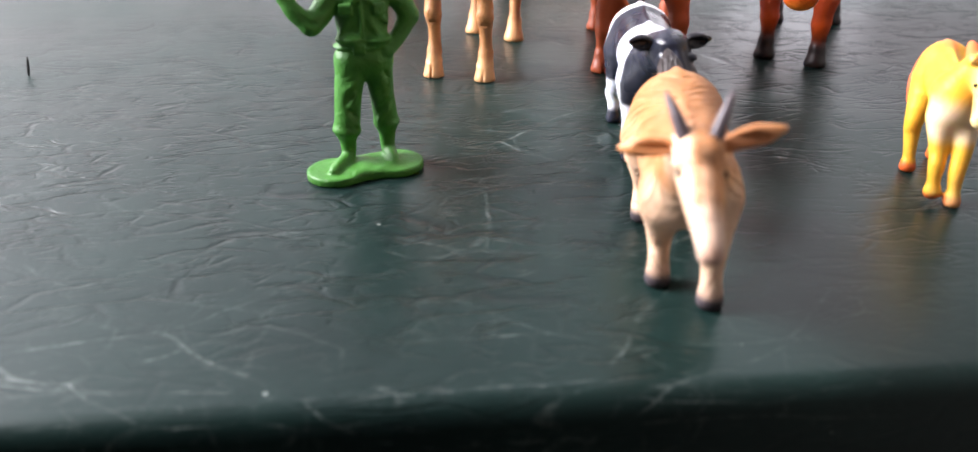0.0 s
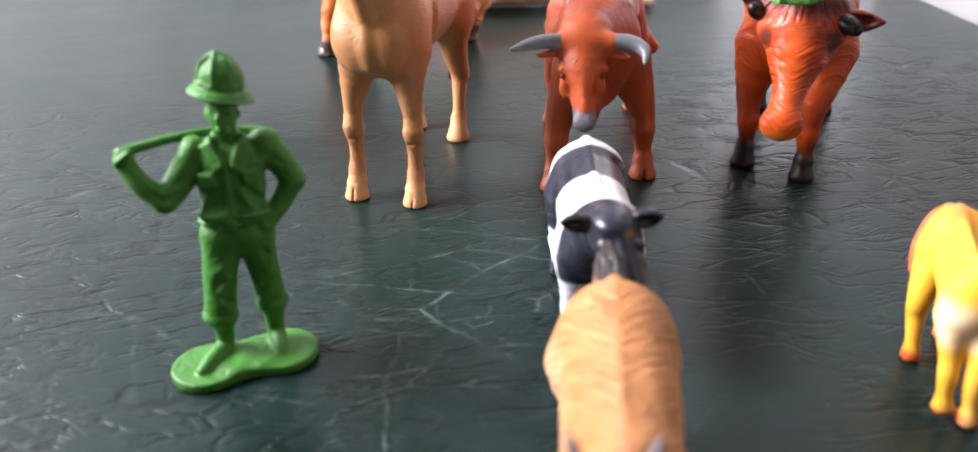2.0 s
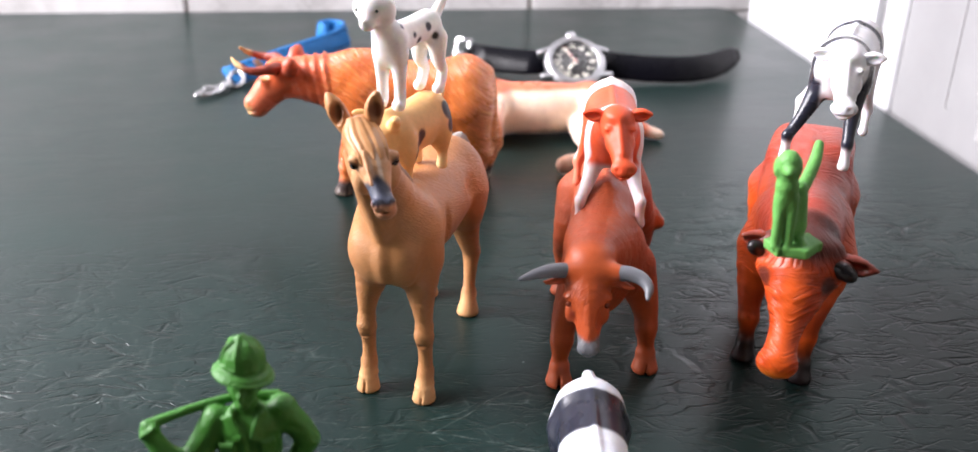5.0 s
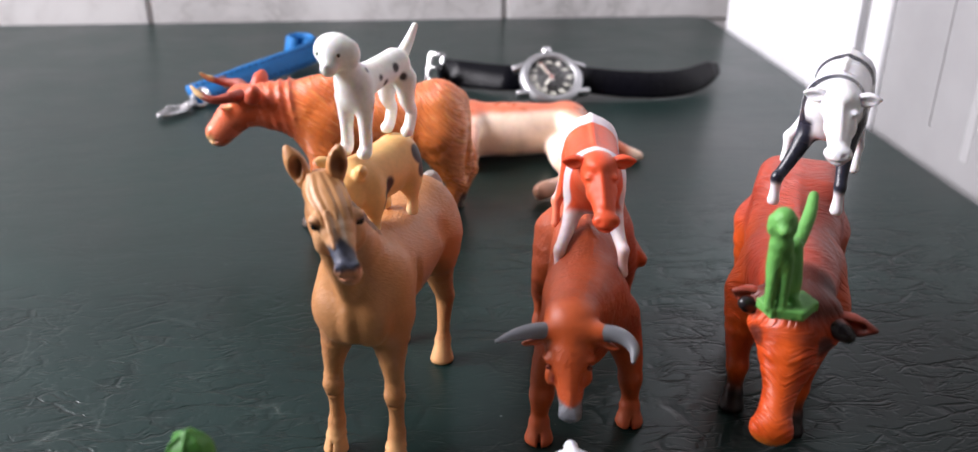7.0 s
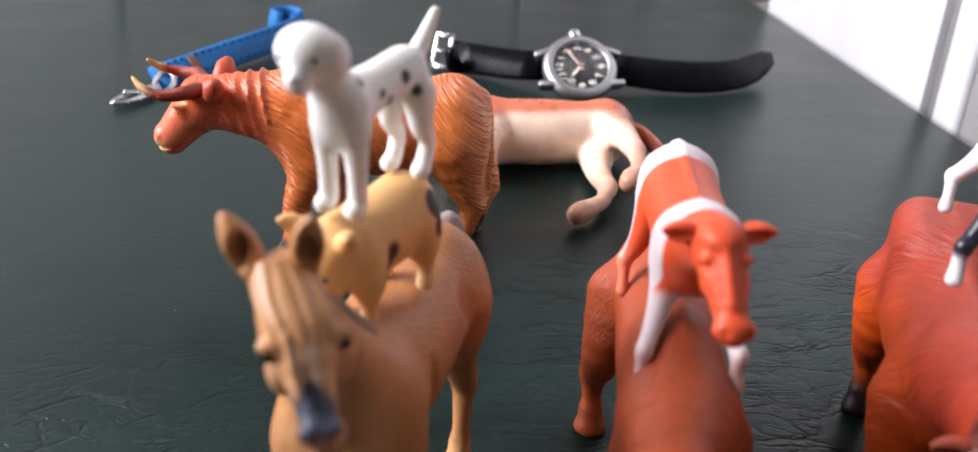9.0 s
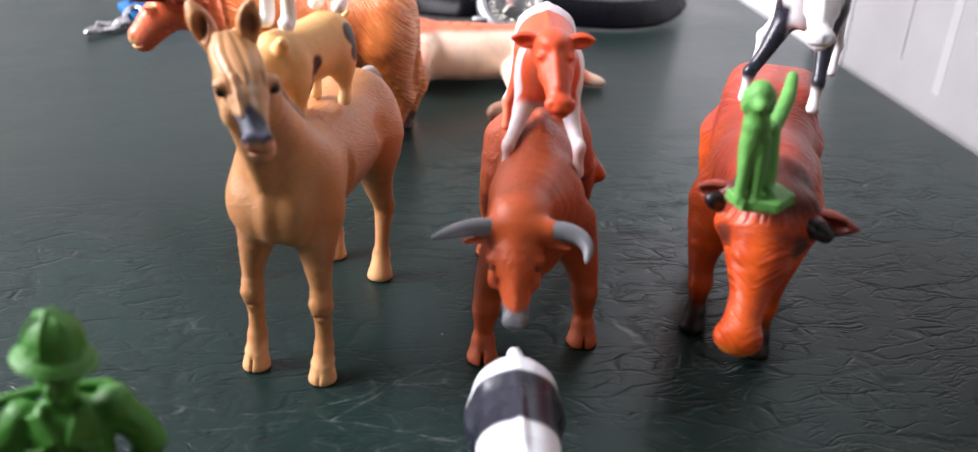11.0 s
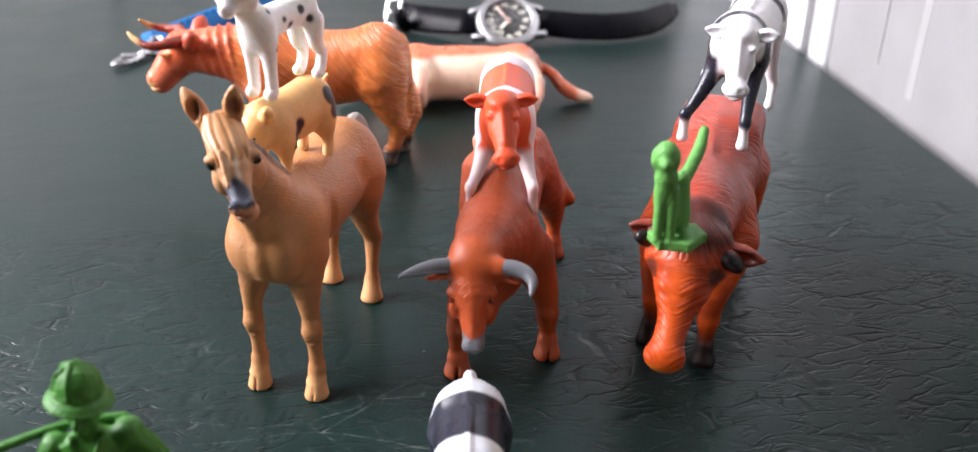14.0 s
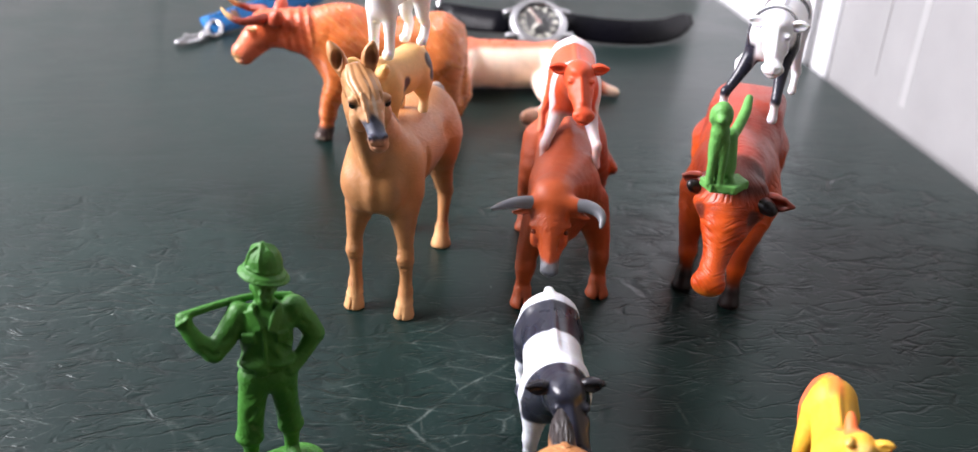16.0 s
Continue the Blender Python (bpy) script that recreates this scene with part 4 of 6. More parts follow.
        s.chain(1, (bx, 15.5, 8.8 + bz, 2.3 * slim), (bx, 13.6, 4.5 + bz, 1.8 * slim), (bx, 13, 1.4 + bz, 2.3 * slim))
    s.chain(1, (0, 22.5, 32, 1.6), (0.5, 24.5, 27, 1.3), (0.5, 24.5, 15, 1.6), (0.5, 24, 11, 0.8))
    cast("body", s, material, root, paint, cell=0.55, floor=min(fz, bz))
    for e in (-1, 1):
        ear = Sculpt()
        a, b = (hx + e * 3.8, hy + 0.3 + e * aside * 0.15, hz + 1.3), (hx + e * 9.8, hy - 1 + e * aside * 0.3, hz + 2.4)
        mid = [(p + q) / 2 for p, q in zip(a, b)]
        ear.chain(0.8, (*a, 1.4), (*mid, 2.1), (*b, 0.6))
        ear.dig(0.4, (mid[0] + e * 0.4, mid[1] - 2.1, mid[2]), (2.8, 1.6, 1.2))
        cast("ear", ear, material, root, ear_colour, cell=0.4)
    return root


def bands(base, marks, hooves=None, face=None):
    """Bands across the body, each (y from, y to, colour); feet and face."""

    def paint(x, y, z):
        p = Paint(x, base, 0.0)
        for y0, y1, lowest, colour in marks:
            yy = y + 0.12 * (z - 25)
            p.spray(fade(yy, y0 - 0.4, y0 + 0.4) * fade(yy, y1 + 0.4, y1 - 0.4) * fade(z, lowest - 0.6, lowest + 0.6), colour)
        if hooves is not None:
            p.spray(fade(z, hooves[0] + 1, hooves[0] - 1), hooves[1])
        if face is not None:
            p.spray(fade(y, face[0] + 0.4, face[0] - 0.4), face[1])
        return p.c

    return paint


def calves():
    black, white = srgb(38, 40, 52), srgb(226, 230, 238)
    calf("toy_calf", (0.0394, -0.0575, 0), -5.5, "black and white belted plastic toy calf, head lowered, on the table", GLOSSY,
         bands(white, ((0.4, 14.2, 14, black), (-60, -18.2, 16, black)), (4.5, black), (-21, black)), ((5.8, 0), (6.8, 0)), (0.6, 0.2, 4.0), 0.97, ear_colour=srgb(26, 26, 32))
    red, pale = srgb(228, 90, 52), srgb(234, 222, 226)
    banded = bands(red, ((-20.5, -11.0, 12, pale), (11.5, 30, 6, pale)))

    def pale_legs(x, y, z):
        p = Paint(x, red)
        p.c = banded(x, y, z)
        return p.spray(fade(z, 19, 16) * fade(y, -9, -12), pale).spray(fade(z, 12, 4) * np.where(y < 0, 0.35, 0.8), srgb(228, 140, 112)).c

    calf("toy_calf", (0.0592, 0.0400, 0.0495), -8, "orange and white plastic toy calf standing astride the brown bull", WAXY,
         pale_legs, ((9.4, -0.5), (9.4, -3.6)), (-0.8, -1.8, 1.9), 0.93, ear_colour=red, sway=0.8, slim=0.74, reach=10.5, nod=4.5)
    stripes = bands(srgb(236, 236, 240), ((-20.5, -17.0, 14, black), (9.5, 12.5, 26, black)))

    def striped(x, y, z):
        p = Paint(x, black)
        p.c = stripes(x, y, z)
        return p.spray(fade(z, 24, 21) * fade(y, -12, -15) * fade(z, 1.6, 3.6) * fade(np.abs(x + 1.0), 3.0, 4.6) * fade(y, -31, -28), black).c

    calf("toy_calf", (0.1300, 0.0380, 0.0690), -30, "white plastic toy calf with black stripes on the cow's back", GLOSSY,
         striped, ((9.0, -4.4), (11.0, -4.2)), (2.2, 4.4, 2.0), 0.94, ear_colour=srgb(236, 236, 240), sway=3.3, slim=0.74, reach=7.0, nod=-1.0)


def goat():
    root = thing("toy_goat", (0.0300, -0.128, 0), -9, "light brown plastic toy goat with grey horns and spread ears", "toy goat", "toy animals")
    s = Sculpt()
    s.chain(4, (-0.4, -14, 23.4, 8.4), (0.4, 2, 23.2, 9.5), (0.4, 16, 25, 9.3))
    s.lump(3, (0.4, 18, 25.2), (9.6, 9.8, 9.7)).chain(1.2, (-0.6, -12, 31.2, 0.9), (0, 6, 32.4, 0.9), (0, 22, 34.4, 0.9)).pair_lump(1.5, (6.0, 16, 22.5), (3.8, 7, 8)).pair_lump(1.5, (5.4, -13, 22), (3.8, 5.5, 7))
    s.chain(4, (-1, -18, 26, 6.8), (-2.2, -26, 32, 5.2), (-3.2, -32.5, 37.0, 4.5))
    s.chain(2, (-3.4, -36, 39.2, 4.2), (-3.2, -43.5, 35.4, 3.5), (-2.8, -51, 31.2, 2.3), (-2.7, -53.2, 29.6, 2.0))
    s.lump(1.2, (-3.4, -39.0, 40.4), (3.7, 4, 2.2)).chain(0.8, (-3.3, -41, 40.2, 1.0), (-2.9, -50, 33.8, 0.8))
    for e in (-1, 1):
        s.lump(0.7, (-3.3 + e * 3.4, -41.0, 38.6), (1.2, 1.6, 1.0)).dig(0.4, (-3.2 + e * 3.9, -42.6, 37.2), (0.8, 1.2, 0.8)).dig(0.3, (-2.7 + e * 1.2, -55.2, 30.2), (0.5, 0.6, 0.4))
    for e in (-1, 1):
        fy = -10.5 if e < 0 else -18.5
        s.chain(2.5, (e * 4.4, -14, 20, 5.2), (e * 4.6, fy + 0.8, 11, 2.8), (e * 4.6, fy, 6, 2.1), (e * 4.6, fy - 0.8, 1.6, 2.7))
        s.chain(2.5, (e * 5.2, 17, 20, 6.4), (e * 5.6, 18, 12, 3.2), (e * 5.6, 19.5, 7.5, 2.2), (e * 5.6, 17.8, 1.6, 2.7))
    tan, pale = srgb(208, 142, 88), srgb(234, 198, 166)

    def coat(x, y, z):
        p = Paint(x, tan, 0.8)
        p.spray(fade(z, 23, 14) * 0.9, pale, 0.2)
        p.spray(fade(np.abs(x), 5.5, 8.5) * fade(z, 29, 24) * 0.25, pale, 0.3)
        p.spray(fade(y, -14, -20) * fade(z, 30, 24) * 0.8, pale, 0.1)
        p.spray(fade(y, -24, -36) * fade(x, -4.0, -6.0) * 0.9, pale, 0.0)
        p.spray(fade(y, -34, -38) * fade(x, -1.6, 0.6) * 0.5, srgb(224, 176, 136), 0.0)
        p.spray(fade(y, -47, -52) * 0.7, srgb(240, 214, 196), 0.0)
        p.spray(fade(y, -40, -46) * fade(np.abs(x + 3.1), 1.5, 0.7) * 0.45, srgb(236, 200, 172), 0.0)
        p.spray(fade(np.abs(x), 1.4, 0.3) * fade(y, -29, -26) * fade(z, 29, 31.4) * 0.35, srgb(192, 126, 78), 0.5)
        p.spray(fade(z, 7.5, 3.5) * fade(y, 4, -4) * 0.55, srgb(128, 100, 92), 0.0)
        p.spray(fade(z, 3.8, 2.0), srgb(64, 56, 60), 0.0)
        p.spray(fade(y, -53.0, -55.0) * 0.5, srgb(150, 104, 88), 0.0)
        return p.c

    cast("body", s, HAIRY_FINE, root, coat, cell=0.55, floor=0, comb=lambda x, y, z: (y - 0.9 * np.abs(x) + 0.4 * z, np.abs(x), 0.4 * z))
    tail = Sculpt()
    tail.chain(1, (0, 25.5, 29.8, 3.2), (-0.4, 29.6, 32.4, 2.8), (-0.8, 32.4, 35.2, 1.0))
    cast("tail", tail, HAIRY_FINE, root, lambda x, y, z: Paint(x, tan, 1.0).spray(fade(z, 30, 32.5), srgb(52, 44, 44)).c, "upturned tail with a dark tip", cell=0.4)
    for e in (-1, 1):
        h = Sculpt()
        hx, hy, hz = (-8.6, -34.0, 47.6) if e < 0 else (1.4, -35.0, 48.2)
        bx, by, bz = -3.4 + e * 2.2, -38.2, 41.4
        h.chain(0.6, (bx, by, bz, 1.2), ((bx + hx) / 2, (by + hy) / 2 - 0.6, (bz + hz) / 2 + 0.3, 0.9), (hx, hy, hz, 0.35))
        for i in range(6):
            t = 0.12 + 0.14 * i
            h.lump(0.3, (bx + (hx - bx) * t, by + (hy - by) * t - 2.0 * t * (1 - t), bz + (hz - bz) * t + 1.0 * t * (1 - t)), (1.5 - 0.95 * t, 1.4 - 0.85 * t, 0.45))
        cast("horn", h, plain("dark_horn", srgb(92, 82, 86), 0.45, grain=900.0), root, srgb(92, 82, 86), "grey ridged horn", cell=0.3)
        ear = Sculpt()
        tx, ty, tz = (-15.2, -34.4, 38.4) if e < 0 else (10.0, -35.0, 42.4)
        ax, ay, az = -3.4 + e * 3.4, -36.6, 39.6
        ear.chain(0.7, (ax, ay, az, 1.2), ((ax + tx) / 2, (ay + ty) / 2, (az + tz) / 2 + 0.3, 1.8), (ax * 0.25 + tx * 0.75, ay * 0.25 + ty * 0.75, az * 0.25 + tz * 0.75, 1.5), (tx, ty, tz, 0.6))
        ear.dig(0.4, ((ax + tx) / 2, (ay + ty) / 2 - 2.0, (az + tz) / 2 + 0.6), (4.0, 1.4, 0.9))
        cast("ear", ear, HAIRY_FINE, root, lambda x, y, z: Paint(x, tan).spray(fade(y, -36.0, -37.2) * 0.5, srgb(196, 124, 84)).c, cell=0.38)
    eyes(root, ((-6.6, -42.2, 37.4), (0.2, -42.2, 37.4)), 0.6)


def foal():
    root = thing("toy_foal", (0.1052, -0.0931, 0), -18, "small yellow plastic toy foal with orange hooves and mane", "toy foal", "toy animals")
    s = Sculpt()
    s.chain(3, (-0.6, -8, 24, 5.6), (0, 2, 24.4, 5.4), (0.4, 10, 25.6, 5.4))
    s.lump(2.5, (0.4, 11, 25.6), (5.8, 5.4, 6.2)).lump(2, (-0.8, -11.5, 23.4), (5.4, 5.0, 6.4)).chain(1.2, (-0.4, -4, 29.4, 0.8), (0.4, 13, 31.2, 0.8))
    s.chain(3, (-0.5, -11, 26, 5.2), (0.5, -13.2, 30, 4.4), (1.8, -15.2, 33, 3.5))
    s.chain(1.5, (2.2, -16.4, 32.6, 3.2), (2.7, -19.4, 29.4, 3.1), (1.9, -22.4, 25.2, 2.3), (1.5, -23.4, 23.6, 2.1))
    s.lump(0.8, (2.4, -17, 34.4), (2.4, 2.6, 1.5)).lump(1, (0.2, -11.6, 34.6), (1.6, 4.6, 1.7), (30, 0, 0)).lump(0.6, (5.2, -20.0, 30.6), (1.0, 1.4, 1.0))
    s.lump(0.6, (1.4, -24.6, 24.0), (1.9, 1.2, 1.6)).dig(0.3, (0.6, -25.8, 24.2), (0.4, 0.6, 0.4)).dig(0.3, (2.4, -25.6, 24.2), (0.4, 0.6, 0.4))
    s.chain(0.6, (4.4, -16, 34.0, 1.1), (6.6, -16.6, 35.0, 1.6), (8.4, -17, 35.8, 0.6)).chain(0.6, (-0.4, -15.6, 34.6, 1.0), (-1.2, -17.6, 35.4, 1.2), (-1.6, -19, 35.6, 0.5))
    s.dig(0.4, (6.8, -18.2, 35.4), (1.5, 0.9, 0.7))
    for side, x, y, z in ((-1, -3.1, -15.4, 1.6), (1, 1.4, -16.6, 0.0)):
        s.chain(2, (side * 2.7 - 0.6, -11, 19.5, 3.5), ((side * 2.7 + x) / 2, y + 2.6, 12.5, 2.1), (x, y + 0.9, 7.5 + z, 1.8), (x, y, 3.8 + z, 1.45), (x, y - 0.4, 1.3 + z, 2.0))
    for side, x, y in ((-1, -5.1, 3.4), (1, 3.0, 13.2)):
        s.chain(2, (side * 3.0 + 0.4, 9.5, 22, 4.4), (x, y + 2.6, 13, 2.4), (x, y + 2.6, 9.5, 2.0), (x, y + 0.6, 4, 1.5), (x, y, 1.4, 2.1))
    s.chain(1, (-0.4, 15.6, 29, 1.8), (-2.8, 17.0, 26, 1.6), (-4.8, 16.0, 20, 1.5), (-5.4, 14.8, 15, 0.7))
    yellow = srgb(242, 184, 60)

    def coat(x, y, z):
        p = Paint(x, yellow, 0.0)
        p.spray(fade(z, 3.4, 2), srgb(222, 104, 48))
        p.spray(fade(y, -9.5, -14) * fade(z, 27, 22) * fade(z, 13, 17) * 0.8, srgb(250, 226, 196))
        p.spray(fade(y, -16.5, -20) * 0.6, srgb(250, 222, 150))
        p.spray(np.maximum(fade(y, 14.6, 16.2), fade(x, -3.0, -4.4) * fade(y, 10.5, 13)) * fade(z, 11, 14) * 0.9, srgb(226, 92, 66))
        p.spray(fade(np.abs(x - 0.2), 2.6, 1.4) * fade(z + 0.6 * y, 25.0, 26.6) * fade(y, -4.5, -7) * fade(y, -15.5, -14) * 0.85, srgb(228, 104, 66))
        p.spray(fade(np.abs(x), 3, 1) * fade(z, 28.4, 29.4) * fade(y, 4, 8) * 0.7, srgb(228, 110, 56))
        return p.c

    cast("body", s, WAXY, root, coat, cell=0.5, floor=0)
    eyes(root, ((-0.4, -20.2, 30.4), (5.4, -20.8, 30.0)), 0.45)


def farmer():
    s = Sculpt()
    rng = random.Random(5)
    # base: a flat plate, waisted in the middle
    for x, y, w, d in ((-8.6, -4.6, 6.8, 7.4), (6.6, -2.2, 6.8, 7.2), (-1, -3.4, 6.0, 5.4)):
        s.drum(3.0, (x, y, 1.1), (w + 0.8, d + 0.4, 1.1), 0.5)
    # boots
    s.chain(0.8, (-5.2, -0.4, 10.6, 2.4), (-5.0, -0.2, 5.0, 1.9), (-5.8, -2.0, 3.4, 1.9), (-8.4, -6.0, 2.9, 1.6), (-9.6, -7.8, 2.6, 1.2))
    s.chain(0.8, (5.4, 2.2, 10.6, 2.3), (5.4, 2.0, 5.0, 1.9), (5.8, 0.2, 3.4, 1.8), (6.2, -3.2, 2.9, 1.5), (6.3, -4.6, 2.6, 1.1))
    # wide trousers, gathered over the boots
    s.chain(1.2, (-3.2, 1.4, 28, 4.0), (-4.4, 0.6, 20, 3.5), (-4.9, -0.2, 14.5, 3.3), (-5.2, -0.4, 11.4, 3.4))
    s.chain(1.2, (3.2, 1.8, 28, 4.0), (4.2, 2.0, 20, 3.2), (4.9, 2.2, 14.5, 3.1), (5.2, 2.4, 11.6, 3.2))
    s.lump(0.8, (-5.3, -0.6, 11.0), (3.6, 3.5, 1.6), (0, 8, 0)).lump(0.8, (5.4, 2.3, 11.2), (3.3, 3.4, 1.6), (0, -6, 0))
    for cx, cy, x0 in ((-4.8, 0.2, -1), (4.6, 2.0, 1)):
        for z in (14.2, 18.6, 23.0):
            a = rng.uniform(30, 65) * rng.choice((-1, 1))
            s.lump(0.9, (cx + rng.uniform(-1.4, 1.4), cy - 2.5, z), (2.6, 0.8, 0.6), (0, a, 0)).dig(0.9, (cx + rng.uniform(-1.2, 1.2), cy - 3.6, z + 1.8), (2.4, 0.8, 0.5), (0, a, 0))
    # hips, belt, a shirt bloused over it
    s.lump(2, (0, 2, 29), (7.0, 5.0, 4.6)).lump(0.4, (-0.3, 2.0, 32.2), (7.2, 5.2, 1.1)).block(0.3, (-1.4, -3.0, 32.2), (1.5, 0.5, 1.2), 0.3)
    s.lump(1.2, (-3.2, -0.4, 34.4), (3.8, 3.6, 1.5)).lump(1.2, (3.0, -0.2, 34.0), (3.6, 3.4, 1.3))
    s.lump(2, (0, 2.6, 39), (6.6, 4.6, 8)).lump(2, (0.2, 3.0, 44.5), (7.8, 4.5, 4.4)).lump(1.5, (7.2, 3.6, 47.6), (2.6, 2.6, 1.8))
    # open front, collar points, pocket flaps
    s.chain(0.25, (-0.5, -2.5, 34.4, 0.5), (-0.6, -2.2, 40, 0.5), (-0.9, -1.6, 45, 0.45)).dig(0.3, (0.4, -2.8, 40), (0.3, 0.7, 5.4), (3, 0, 0))
    s.block(0.5, (-2.7, -1.0, 46.4), (1.3, 0.4, 3.0), 0.4, (-14, -30, -22)).block(0.5, (2.3, -1.0, 46.2), (1.3, 0.4, 3.2), 0.4, (-14, 30, 22))
    s.block(0.4, (-4.3, -1.5, 41.8), (1.7, 0.5, 1.5), 0.4, (4, 0, -20)).block(0.4, (3.9, -1.5, 41.6), (1.7, 0.5, 1.5), 0.4, (4, 0, 20))
    s.chain(0.4, (-3.2, 1.0, 48.8, 0.9), (0.0, 4.6, 49.8, 0.9), (3.2, 1.0, 48.8, 0.9)).dig(0.5, (-0.2, -1.6, 47.4), (0.8, 1.0, 2.0))
    for x, z, a in ((-4.2, 37.6, 40), (2.6, 37.0, -30), (4.4, 39.4, -42)):
        s.lump(1.0, (x, -1.7 + 0.06 * x * x, z), (0.6, 0.8, 2.6), (0, a, 0))
    # neck, head, hat with a tilted brim and a ribbed crown
    s.chain(0.7, (0, 3, 47, 2.5), (-0.2, 2.4, 51, 2.2)).lump(0.8, (-0.2, 2.0, 54.2), (2.8, 3.2, 4.0)).lump(0.3, (-0.8, -1.4, 53.6), (0.65, 0.9, 1.3)).lump(0.4, (-0.4, -0.4, 51.4), (1.4, 1.1, 1.1))
    s.dig(0.3, (-2.0, -1.0, 54.8), (0.8, 0.7, 0.6)).dig(0.3, (0.7, -1.0, 54.6), (0.8, 0.7, 0.6)).dig(0.2, (-0.6, -1.7, 52.2), (1.0, 0.5, 0.25))
    s.lump(0.3, (2.6, 2.4, 53.6), (0.6, 1.0, 1.2)).lump(0.3, (-3.0, 2.4, 54), (0.6, 1.0, 1.2))
    s.lump(1.0, (0.2, 2.4, 60.2), (4.4, 4.5, 4.9), (0, 6, 0)).lump(0.8, (0.0, 2.0, 57.5), (6.4, 6.6, 0.85), (-4, 14, 0)).lump(0.6, (0, 2.2, 58.3), (5.6, 5.9, 1.0), (-4, 12, 0)).lump(0.25, (0.1, 2.4, 59.8), (4.9, 5.0, 0.5), (-3, 10, 0))
    for i in range(6):
        a = 2 * math.pi * (i + 0.3) / 6
        s.chain(0.3, (-0.2 + 4.2 * math.cos(a), 2.4 + 4.3 * math.sin(a), 61, 0.35), (-0.2 + 2.9 * math.cos(a), 2.4 + 3.0 * math.sin(a), 64.2, 0.35), (-0.2, 2.4, 65.6, 0.4))
    # arm with the tool over the shoulder
    s.chain(1.0, (-6.4, 3.0, 46.4, 3.0), (-9.8, 1.0, 41, 2.9), (-12.6, -0.8, 38.4, 2.6))
    s.chain(0.8, (-12.6, -0.8, 38.6, 2.6), (-16.2, -0.4, 41.6, 2.2), (-18.2, 0.4, 44.6, 1.9)).lump(0.6, (-19.0, 0.8, 46.6), (2.0, 1.9, 2.6), (0, 12, 0))
    for i in range(4):
        s.chain(0.25, (-20.4, -0.6 + 0.9 * i, 46.6 + 0.4 * i, 0.6), (-18.0, -0.8 + 0.9 * i, 48.4, 0.6))
    s.chain(0.4, (-19.6, 1.0, 48.2, 1.1), (-11, 4.0, 48.9, 0.95), (-3, 6.4, 48.9, 0.95), (6, 7.2, 47.8, 1.1)).lump(0.6, (6.8, 5.6, 47.6), (2.2, 1.8, 1.0))
    # arm akimbo
    s.chain(1.0, (7.0, 3.2, 46.4, 3.0), (10.2, 3.6, 41.6, 2.8), (11.8, 3.4, 38.4, 2.5))
    s.chain(0.8, (11.8, 3.4, 38.4, 2.5), (9.2, 2.2, 34.2, 2.1), (6.6, 0.6, 31.4, 1.9)).lump(0.5, (5.6, -0.6, 30.6), (1.9, 1.5, 1.5))
    for x, y, z, a in ((-8.4, -1.0, 43.0, -40), (-10.8, -2.6, 39.6, -20), (-14.2, -2.6, 40.6, 40), (9.6, 1.0, 43.4, 40), (11.4, 1.0, 40.6, 15), (10.4, 0.6, 36.4, -40)):
        s.dig(0.9, (x, y - 1.0, z), (2.2, 0.9, 0.5), (0, a, 0))
    # the figure leans to its left
    for kind, where, more, k in s.shapes:
        if kind == "limb":
            where[:, 0] += 0.032 * where[:, 2]
        else:
            where[0] += 0.032 * where[2]
    ob = cast("toy_farmer", s, MATT_GREEN, None, lambda x, y, z: Paint(x, srgb(57, 117, 36), 0.6).c, cell=0.38, floor=0)
    ob.matrix_world = pose(-0.0367, -0.0710, 0, 0, 0, 8)
    tagged(ob, "plain green plastic toy figure in a hat on a small base", "toy figure", "toy figures")


